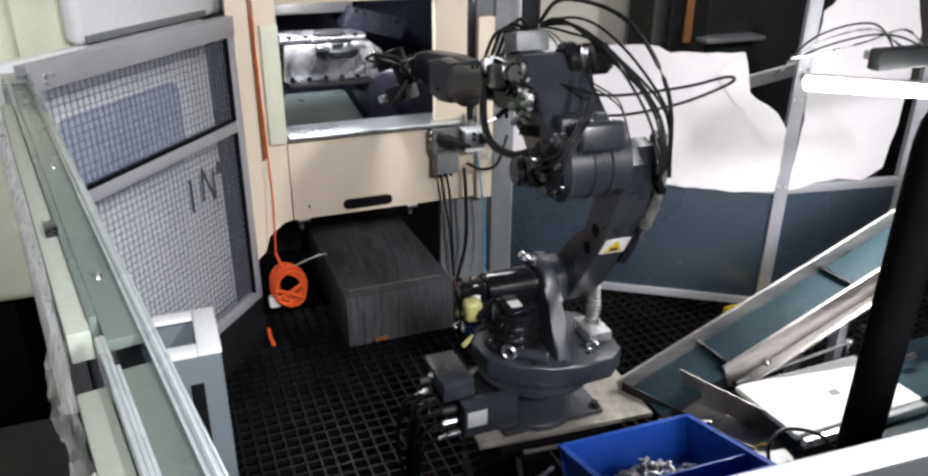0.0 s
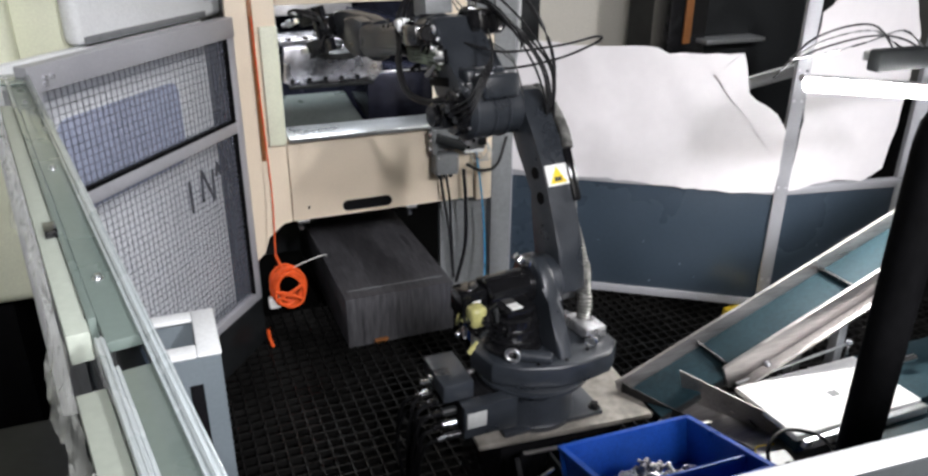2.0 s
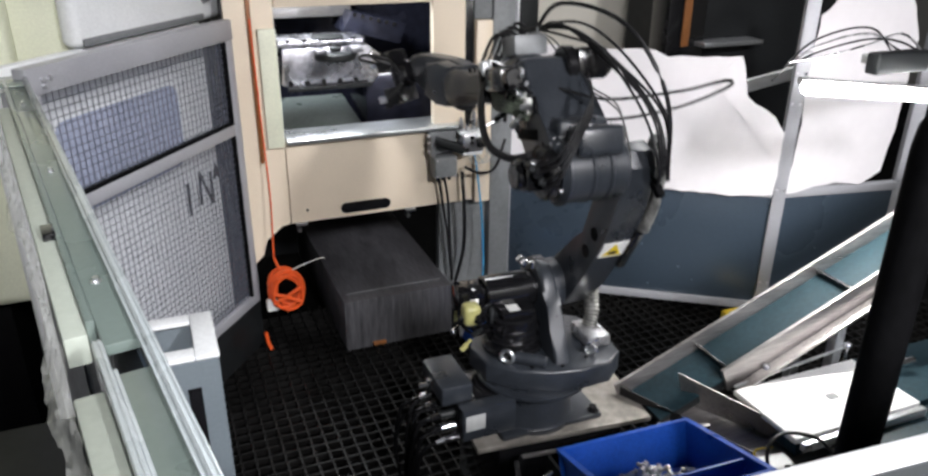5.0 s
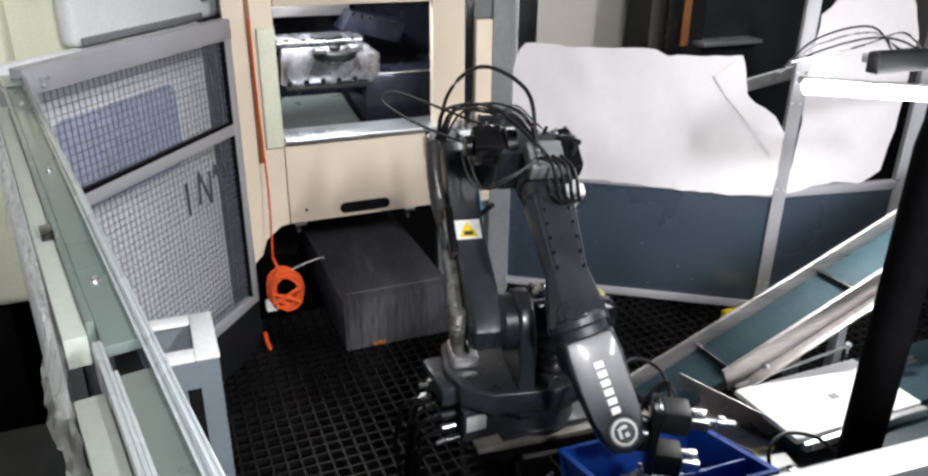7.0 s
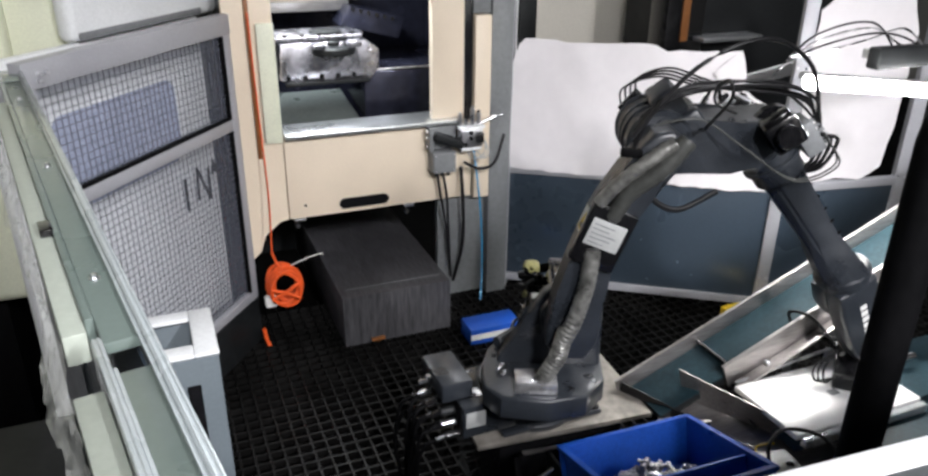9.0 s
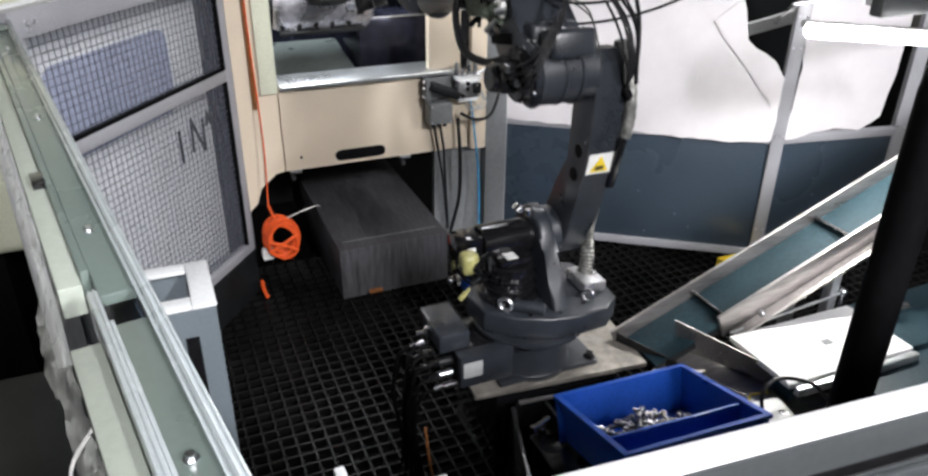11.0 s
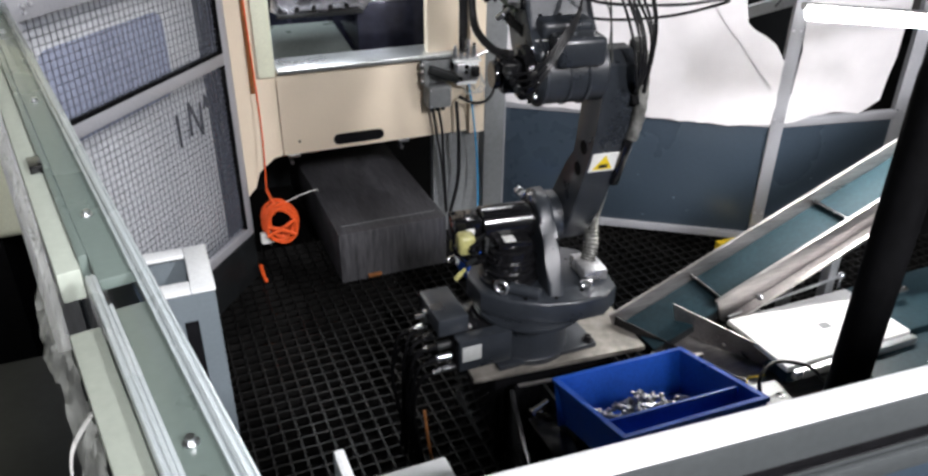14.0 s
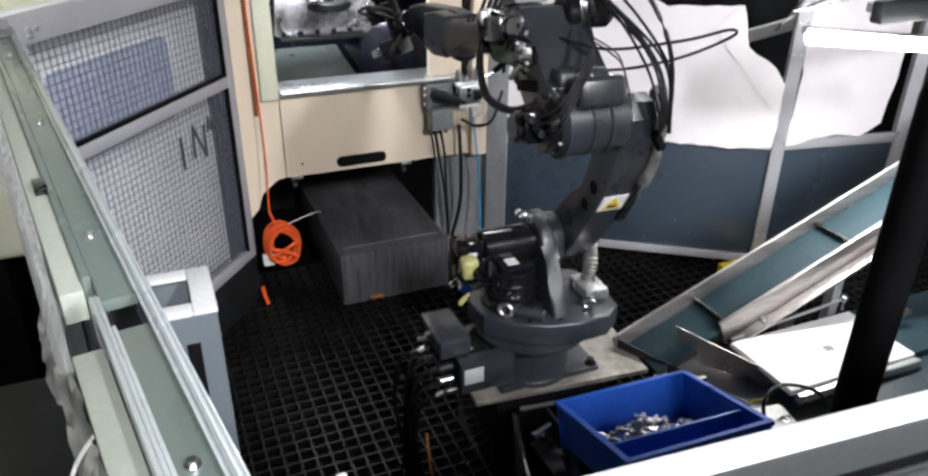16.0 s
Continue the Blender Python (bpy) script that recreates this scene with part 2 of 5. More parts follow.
def tube(bm, points, r, seg=8, steps=6, ribs=0.0):
    """A hose through the points; ribs: how much a corrugated one swells."""
    line = bend(points, steps)
    up = Vector((0.13, 0.31, 0.94))
    loops = []
    for i, q in enumerate(line):
        d = (line[min(i + 1, len(line) - 1)] - line[max(i - 1, 0)]).normalized()
        a = d.cross(up)
        if a.length < 0.05:
            a = d.cross(Vector((1, 0, 0)))
        a.normalize()
        b = d.cross(a)
        rr = r * (1 + ribs * (i % 2))
        loops.append([bm.verts.new(q + rr * (math.cos(2 * math.pi * k / seg) * a + math.sin(2 * math.pi * k / seg) * b)) for k in range(seg)])
    for a, b in zip(loops, loops[1:]):
        for k in range(seg):
            bm.faces.new((a[k], a[(k + 1) % seg], b[(k + 1) % seg], b[k]))
    bm.faces.new(loops[0])
    bm.faces.new(loops[-1])
    return bm


def prism(bm, outline, depth, m=None, bevel=0.0, seg=2):
    """A plate with the outline (x, y), reaching from z = 0 to z = depth of m."""
    m = m or Matrix()
    a = [bm.verts.new(Vector((x, y, 0))) for x, y in outline]
    b = [bm.verts.new(Vector((x, y, depth))) for x, y in outline]
    n = len(a)
    fs = [bm.faces.new(a), bm.faces.new(b)] + [bm.faces.new((a[i], a[(i + 1) % n], b[(i + 1) % n], b[i])) for i in range(n)]
    vs = set(a + b)
    if bevel:
        es = [e for e in set(e for f in fs[:2] for e in f.edges)]
        r = bmesh.ops.bevel(bm, geom=es, offset=bevel, segments=seg, affect="EDGES", profile=0.5)
        vs = {v for v in vs if v.is_valid} | set(r["verts"])
    bmesh.ops.transform(bm, matrix=m, verts=[v for v in vs if v.is_valid])
    return bm


def rounded(x0, x1, y0, y1, r, k=5):
    """The outline of a rectangle with round corners."""
    out = []
    for cx, cy, a in ((x1 - r, y0 + r, -90), (x1 - r, y1 - r, 0), (x0 + r, y1 - r, 90), (x0 + r, y0 + r, 180)):
        out += [(cx + r * math.cos(radians(a + 90 * i / k)), cy + r * math.sin(radians(a + 90 * i / k))) for i in range(k + 1)]
    return out


def plane_matrix(o, x, y):
    """The space whose x and y axes lie along two directions from o."""
    x, y = Vector(x).normalized(), Vector(y).normalized()
    z = x.cross(y).normalized()
    y = z.cross(x)
    return Matrix(((x.x, y.x, z.x, o[0]), (x.y, y.y, z.y, o[1]), (x.z, y.z, z.z, o[2]), (0, 0, 0, 1)))


def bolt(bm, p, n, r=0.008, h=0.006):
    p, n = Vector(p), Vector(n).normalized()
    rod(bm, p, p + n * h, r, seg=6)
    rod(bm, p - n * 0.001, p + n * 0.002, r * 1.6, seg=12)
    return bm


# ---- the hall ----
def hall():
    solid("floor", boxed(-6, 9, -4, 9.2, -0.4, -0.2, 0), M_CONCRETE, "concrete floor of the hall, coloured near black for shade", "floor", kind="structure")
    solid("wall_north", boxed(-6.2, 9.2, 9.2, 9.4, -0.2, 4.6, 0), M_WALL, "pale painted hall wall", "wall", kind="structure")
    solid("wall_south", boxed(-6.2, 9.2, -4.2, -4, -0.2, 4.6, 0), M_WALL, "pale painted hall wall", "wall", kind="structure")
    solid("wall_west", boxed(-6.2, -6, -4, 9.2, -0.2, 4.6, 0), M_WALL, "pale painted hall wall", "wall", kind="structure")
    solid("wall_east", boxed(9, 9.2, -4, 9.2, -0.2, 4.6, 0), M_WALL, "pale painted hall wall", "wall", kind="structure")
    solid("ceiling", boxed(-6.2, 9.2, -4.2, 9.4, 4.6, 4.75, 0), M_CEIL, "dark grey hall ceiling", "ceiling", kind="structure")
    # Unseen wall, added to keep hall light off the lower left.
    solid("shade_screen", boxed(-3.4, -0.14, -0.66, -0.6, -0.2, 2.75, 0), M_WALL, "unseen screen wall added to shade the lower left of the cell", "wall", kind="structure")
    for hx, hy in ((0.15, -3.15), (2.3, -3.15), (2.6, 4.9), (4.2, 4.4)):
        lamp = thing("ceiling_lamp", (hx, hy, 4.4), "long white hall lamp under the ceiling", "lamp", "hall lamps")
        part("housing", boxed(hx - 0.18, hx + 0.18, hy - 0.8, hy + 0.8, 4.44, 4.6), M_WHITE, lamp)
        part("diffuser", boxed(hx - 0.16, hx + 0.16, hy - 0.77, hy + 0.77, 4.4, 4.44), M_LAMP, lamp, "glowing diffuser")


def grating():
    """Welded floor grating: two crossing sets of bars."""
    bm = bmesh.new()
    x0, x1, y0, y1, p = 0.06, 4.0, 0.5, 3.86, 0.058
    for i in range(int((x1 - x0) / p) + 1):
        box(bm, x0 + i * p - 0.004, x0 + i * p + 0.004, y0, y1, -0.03, 0.0, 0)
    for i in range(int((y1 - y0) / p) + 1):
        box(bm, x0, x1, y0 + i * p - 0.004, y0 + i * p + 0.004, -0.029, -0.001, 0)
    # Bars take the darkened colour that stands in for floor shadow.
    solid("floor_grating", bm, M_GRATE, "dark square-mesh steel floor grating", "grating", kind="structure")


# ---- the machining centre ----
MY = 3.6


def machine():
    mc = thing("machining_centre", (1.0, MY, 0), "cream enamelled machining centre with its work door open", "machine tool")
    up = plane_matrix((0, MY + 0.05, 0), (1, 0, 0), (0, 0, 1))
    part("door_left", prism(bmesh.new(), [(0.545, 0.615), (0.545, 2.3), (0.33, 2.3), (0.33, 0.40), (0.40, 0.47), (0.42, 0.55), (0.50, 0.615)], 0.05, up, 0.004), M_CREAM, mc)
    low = part("lower_panel", boxed(0.549, 1.52, MY, MY + 0.05, 0.615, 1.03, 0.006), M_CREAM, mc)
    part("door_right", boxed(1.305, 1.475, MY, MY + 0.05, 1.034, 2.3, 0.006), M_CREAM, mc)
    part("header", boxed(0.549, 1.301, MY, MY + 0.05, 1.655, 2.3, 0.006), M_CREAM, mc)
    part("corner_strip", boxed(1.53, 1.62, MY - 0.012, MY + 0.05, 0.60, 1.56, 0.008), M_CREAM, mc)
    part("corner_cover", boxed(1.524, 1.62, MY + 0.01, MY + 0.06, 1.565, 2.3, 0.004), M_GREY, mc)
    part("door_gap", boxed(1.477, 1.528, MY + 0.02, MY + 0.06, 0.62, 2.3, 0), M_BLACK, mc)
    part("door_edge", boxed(0.465, 0.545, MY - 0.03, MY - 0.002, 1.02, 1.57, 0.006), M_IVORY, mc, "pale door edge profile")
    part("sill", boxed(0.552, 1.44, MY - 0.05, MY + 0.16, 1.032, 1.056, 0.006), M_ALU, mc, "bright metal sill")
    slot = bmesh.new()
    sh = [(0.03 * math.cos(a) + (0.1 if math.cos(a) > 0 else -0.1) * 1.0, 0.028 * math.sin(a)) for a in [math.pi * (k + 0.5) / 8 for k in range(16)]]
    prism(slot, [(0.93 + x, 0.665 + z) for x, z in sh], 0.004, plane_matrix((0, MY - 0.001, 0), (1, 0, 0), (0, 0, 1)))
    part("hand_slot", slot, M_BLACK, low, "dark rounded hand slot")
    part("bolt", bolt(bmesh.new(), (0.63, MY, 0.68), (0, -1, 0), 0.004, 0.003), M_BLACK, low)
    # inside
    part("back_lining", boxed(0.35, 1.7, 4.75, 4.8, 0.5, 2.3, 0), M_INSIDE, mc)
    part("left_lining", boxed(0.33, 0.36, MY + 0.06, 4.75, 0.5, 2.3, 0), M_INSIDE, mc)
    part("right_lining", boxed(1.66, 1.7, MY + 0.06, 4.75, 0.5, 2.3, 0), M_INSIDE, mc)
    part("roof", boxed(0.33, 1.7, MY + 0.05, 4.8, 2.3, 2.34, 0), M_CREAM, mc)
    part("tray", box(bmesh.new(), 0.365, 1.05, -0.1, 0.62, -0.02, 0.0, 0.004, pose(0, 3.9, 0.94, 9, 0, 0)), M_TRAY, mc)
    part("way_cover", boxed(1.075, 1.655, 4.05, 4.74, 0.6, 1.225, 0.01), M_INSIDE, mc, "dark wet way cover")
    part("lip", boxed(1.12, 1.65, 4.046, 4.06, 1.227, 1.236, 0.002), M_BRIGHT, mc)
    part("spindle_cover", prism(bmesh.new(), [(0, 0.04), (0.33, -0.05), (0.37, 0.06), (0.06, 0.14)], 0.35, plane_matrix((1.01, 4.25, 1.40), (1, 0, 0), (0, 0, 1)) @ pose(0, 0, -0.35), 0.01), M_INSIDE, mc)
    for k in range(6):
        part("guard_bolt", rod(bmesh.new(), (1.08 + 0.045 * k, 4.24, 1.525 - 0.012 * k), (1.08 + 0.045 * k, 4.25, 1.525 - 0.012 * k), 0.010, seg=8), M_BLACK, mc)
    part("upper_guard", boxed(0.40, 1.1, 4.4, 4.46, 1.5, 2.2, 0.006), M_STEEL, mc, "bright splash guard")
    part("lamp_bar", boxed(0.5, 1.0, 3.97, 4.03, 1.96, 2.0, 0.006), M_WHITE, mc)
    # grey body below and beside
    part("base_frame", boxed(1.35, 1.75, MY + 0.06, MY + 0.1, 0.0, 0.62, 0.004), M_GREY, mc, "mid-grey base plate")
    # Dark sheet added to stand in for the shade below the machine.
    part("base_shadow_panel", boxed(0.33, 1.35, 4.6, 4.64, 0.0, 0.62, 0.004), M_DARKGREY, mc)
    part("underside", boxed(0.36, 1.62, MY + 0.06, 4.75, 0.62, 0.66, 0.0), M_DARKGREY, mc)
    part("side_column", boxed(1.625, 1.745, MY + 0.0, MY + 0.12, 0.0, 2.3, 0.004), M_GREY, mc, "mid-grey side column")
    for x in (0.60, 1.17):
        clip = bmesh.new()
        box(clip, x - 0.03, x + 0.03, MY + 0.005, MY + 0.02, 0.595, 0.612, 0.003)
        rod(clip, (x - 0.015, MY, 0.575), (x - 0.015, MY + 0.03, 0.575), 0.012)
        part("latch", clip, M_BRIGHT, mc)
    # fixture on the machine's table
    fx = thing("fixture_cradle", (0.86, 4.15, 1.2), "bright machined work fixture with bored holes on the machine table", "fixture")
    body = bmesh.new()
    prism(body, [(-0.26, -0.09), (-0.20, -0.12), (0.22, -0.12), (0.27, -0.06), (0.27, 0.04), (0.2, 0.09), (-0.24, 0.09)], 0.26, plane_matrix((0.87, 4.22, 1.32), (1, 0, 0), (0, 0, 1)), 0.012)
    part("body", body, M_FIX, fx)
    plate = bmesh.new()
    prism(plate, [(-0.25, -0.13), (0.19, -0.13), (0.22, -0.05), (0.18, 0.13), (-0.22, 0.13)], 0.025, plane_matrix((0.86, 4.10, 1.415), (1, 0, 0), (0, 1, 0)), 0.006)
    part("top_plate", plate, M_FIX, fx)
    part("chuck", join(lambda b: rod(b, (0.90, 3.985, 1.345), (0.90, 3.985, 1.385), 0.115, lip=0.008, seg=36), lambda b: rod(b, (0.90, 3.985, 1.385), (0.90, 3.985, 1.41), 0.04, lip=0.006, seg=20)), M_DARKGREY, fx, "dark round chuck")
    part("jaw", boxed(0.78, 0.84, 3.875, 3.94, 1.386, 1.41, 0.006), M_FIX, fx)
    part("jaw", boxed(0.96, 1.03, 3.88, 3.95, 1.386, 1.42, 0.006), M_FIX, fx)
    part("spatter_guard", box(bmesh.new(), 0.64, 1.08, 3.935, 3.955, 1.195, 1.215, 0.004), M_DARKGREY, fx)
    for i in range(5):
        part("bore", rod(bmesh.new(), (0.66 + i * 0.085, 3.985, 1.418), (0.66 + i * 0.085, 3.985, 1.447), 0.015, seg=12), M_BLACK, fx)
        part("bore", rod(bmesh.new(), (0.66 + i * 0.085, 3.957, 1.235), (0.66 + i * 0.085, 3.98, 1.235), 0.013, seg=12), M_BLACK, fx)
    part("clamp_disc", lathe(bmesh.new(), [(0, 0.085), (0.008, 0.085), (0.010, 0.08)], pose(0.88, 4.05, 1.441), 28), M_DARKGREY, fx)
    part("trunnion", rod(bmesh.new(), (0.358, 4.1, 1.31), (0.62, 4.1, 1.31), 0.10, lip=0.01, seg=28), M_DARKGREY, fx)


def chip_box():
    cb = thing("chip_conveyor_cover", (1.0, 3.8, 0), "charcoal sheet-metal chip conveyor cover with pale drip streaks", "machine cover")
    out = [(3.32, 0.0), (3.32, 0.275), (4.58, 0.285), (4.58, 0.0)]
    bm = prism(bmesh.new(), out, 0.57, plane_matrix((0.725, 0, 0), (0, 1, 0), (0, 0, 1)), 0.006)
    part("cover", bm, M_CHIP, cb)
    part("seam", boxed(0.76, 1.26, 3.40, 3.404, 0.2775, 0.2795, 0), M_GREY, cb)
    part("drain", boxed(0.86, 0.93, 3.30, 3.318, 0.012, 0.03, 0.003), M_AMBER, cb)


def door_side_fittings():
    sw = thing("safety_switch_box", (1.36, MY, 0.82), "grey control box with clamp levers on the machine front", "switch box")
    body = part("box", boxed(1.275, 1.40, MY - 0.085, MY - 0.001, 0.79, 0.90, 0.006), M_GREY, sw)
    part("box_lid", boxed(1.279, 1.396, MY - 0.092, MY - 0.0855, 0.794, 0.896, 0.003), M_GREY, body)
    for x, z in ((1.287, 0.802), (1.388, 0.802), (1.287, 0.888), (1.388, 0.888)):
        part("lid_screw", rod(bmesh.new(), (x, MY - 0.0935, z), (x, MY - 0.0922, z), 0.004, seg=8), M_BRIGHT, body)
    part("bracket", boxed(1.262, 1.285, MY - 0.075, MY - 0.001, 0.905, 1.03, 0.004), M_GREY, sw)
    part("bracket", boxed(1.286, 1.42, MY - 0.03, MY - 0.001, 0.905, 1.02, 0.004), M_GREY, sw)
    for z in (0.93, 0.975, 1.01):
        part("clamp_screw", rod(bmesh.new(), (1.25, MY - 0.05, z), (1.2615, MY - 0.05, z), 0.010, lip=0.002, seg=10), M_BRIGHT, sw)
    part("lever", box(bmesh.new(), -0.02, 0.15, -0.022, 0.022, -0.024, 0.024, 0.012, pose(1.30, MY - 0.075, 0.985, 0, 22, 0), 3), M_DARKGREY, sw, "dark clamp lever")
    for x in (1.305, 1.335, 1.37):
        part("gland", rod(bmesh.new(), (x, MY - 0.045, 0.765), (x, MY - 0.045, 0.79), 0.010, lip=0.002, seg=10), M_BLACK, sw)
    va = thing("pneumatic_valve_block", (1.48, MY - 0.05, 0.95), "bright pneumatic valve block with fittings beside the door", "valve")
    part("block", boxed(1.425, 1.545, MY - 0.095, MY - 0.013, 0.915, 1.01, 0.005), M_BRIGHT, va)
    part("top_plate", boxed(1.415, 1.555, MY - 0.10, MY - 0.013, 1.0105, 1.025, 0.003), M_WHITE, va)
    part("base_plate", boxed(1.43, 1.54, MY - 0.085, MY - 0.013, 0.895, 0.9145, 0.003), M_WHITE, va)
    for k, (x, h) in enumerate(((1.43, 0.055), (1.462, 0.035), (1.497, 0.085), (1.53, 0.06))):
        fit = part("fitting", rod(bmesh.new(), (x, MY - 0.06, 1.0255), (x, MY - 0.06, 1.026 + h), 0.012, lip=0.003, seg=12), M_BRIGHT, va)
        part("push_ring", rod(bmesh.new(), (x, MY - 0.06, 1.0265 + h), (x, MY - 0.06, 1.038 + h), 0.008, seg=10), M_BLACK if k % 2 else M_BRIGHT, fit)
    for z in (0.935, 0.965, 0.992):
        part("port", rod(bmesh.new(), (1.445 + 0.03 * (z > 0.95), MY - 0.104, z), (1.445 + 0.03 * (z > 0.95), MY - 0.0955, z), 0.011, seg=12), M_BLACK, va)
    part("outlet", join(lambda b: rod(b, (1.546, MY - 0.06, 1.03), (1.62, MY - 0.065, 1.06), 0.009, seg=10), lambda b: rod(b, (1.62, MY - 0.065, 1.06), (1.665, MY - 0.065, 1.065), 0.005, seg=8)), M_BRIGHT, va)
    part("solenoid", boxed(1.50, 1.535, MY - 0.13, MY - 0.0955, 0.945, 0.995, 0.004), M_BLACK, va)
    for k in range(3):
        part("air_tube", tube(bmesh.new(), [(1.46 + 0.025 * k, MY - 0.09, 0.895), (1.48 + 0.03 * k, MY - 0.12, 0.86), (1.54 + 0.015 * k, MY - 0.12, 0.89), (1.55, MY - 0.10, 0.95)], 0.003, 6), M_PLATE, va, "thin clear air tube")
    cables = [
        ([(1.44, MY - 0.05, 0.80), (1.45, MY - 0.06, 0.6), (1.46, MY - 0.03, 0.35), (1.42, MY, 0.12)], 0.010, M_CABLE, "thick black cable hanging from the switch box"),
        ([(1.31, MY - 0.04, 0.80), (1.33, MY - 0.04, 0.66), (1.37, MY - 0.02, 0.45), (1.40, MY, 0.2)], 0.007, M_CABLE, "black cable hanging from the switch box"),
        ([(1.34, MY - 0.04, 0.80), (1.36, MY - 0.05, 0.66), (1.38, MY - 0.02, 0.5), (1.405, MY, 0.15)], 0.007, M_CABLE, "black cable hanging from the switch box"),
        ([(1.45, MY - 0.06, 0.83), (1.52, MY - 0.1, 0.80), (1.6, MY - 0.12, 0.83), (1.66, MY - 0.1, 0.97)], 0.008, M_CABLE, "black cable looped to the valve block"),
        ([(1.50, MY - 0.06, 0.93), (1.52, MY - 0.08, 0.75), (1.56, MY - 0.05, 0.5), (1.55, MY - 0.1, 0.25), (1.50, MY - 0.2, 0.08)], 0.005, M_CYAN, "blue air tube hanging beside the machine"),
    ]
    for p, r, m, text in cables:
        solid("cable", tube(bmesh.new(), p, r), m, text, "cable", "cables by the machine")
    air = thing("air_hose", (0.42, MY - 0.1, 0.25), "orange coiled air hose hung from the machine", "hose")
    part("drop", tube(bmesh.new(), [(0.435, MY - 0.04, 1.62), (0.44, MY - 0.05, 1.2), (0.445, MY - 0.08, 0.8), (0.43, MY - 0.11, 0.50)], 0.004), M_ORANGE, air)
    rnd = random.Random(9)
    for k in range(9):
        rr, tilt = rnd.uniform(0.075, 0.112), rnd.uniform(-0.5, 0.6)
        cx, cz = 0.475 + rnd.uniform(-0.012, 0.012), 0.335 + rnd.uniform(-0.012, 0.012)
        pts = [(cx + rr * 0.78 * math.cos(a) + 0.25 * tilt * rr * math.sin(a), MY - 0.10 - 0.011 * k + 0.035 * tilt * math.cos(a), cz + rr * math.sin(a)) for a in [2 * math.pi * j / 14 for j in range(15)]]
        part("loop", tube(bmesh.new(), pts, 0.0085, 6, 3), M_ORANGE, air)
    part("binding", join(*[lambda b, q=q: tube(b, [(0.40, MY - 0.21, 0.30 + q), (0.46, MY - 0.222, 0.335), (0.53, MY - 0.215, 0.37 - 1.6 * q)], 0.0085, 6, 4) for q in (0.0, 0.05)]), M_ORANGE, air)
    part("hanger", tube(bmesh.new(), [(0.43, MY - 0.11, 0.50), (0.45, MY - 0.12, 0.44), (0.47, MY - 0.13, 0.41)], 0.007), M_ORANGE, air)
    solid("hose_end", tube(bmesh.new(), [(0.355, MY - 0.12, 0.10), (0.36, MY - 0.12, 0.05), (0.372, MY - 0.13, 0.004)], 0.010), M_ORANGE, "short orange hose end standing on the grating", "hose")
    solid("white_wire", tube(bmesh.new(), [(0.50, MY - 0.12, 0.42), (0.57, MY - 0.14, 0.455), (0.66, MY - 0.13, 0.47), (0.70, MY + 0.0, 0.40)], 0.0028), M_LABEL_W, "thin white wire from the hose to the machine", "wire")
    part("gun", boxed(0.37, 0.43, MY - 0.16, MY - 0.12, 0.23, 0.29, 0.01), M_LABEL_W, air)
    solid("amber_strip", boxed(0.425, 0.445, MY - 0.02, MY - 0.002, 0.95, 1.9, 0.004), M_AMBER, "amber edge strip down the machine front", "strip")


# ---- guarding on the left ----
FA, FB = Vector((-0.372, 2.67, 0)), Vector((0.338, 3.575, 0))
FD = (FB - FA).normalized()
FN = Vector((FD.y, -FD.x, 0))
FL = (FB - FA).length


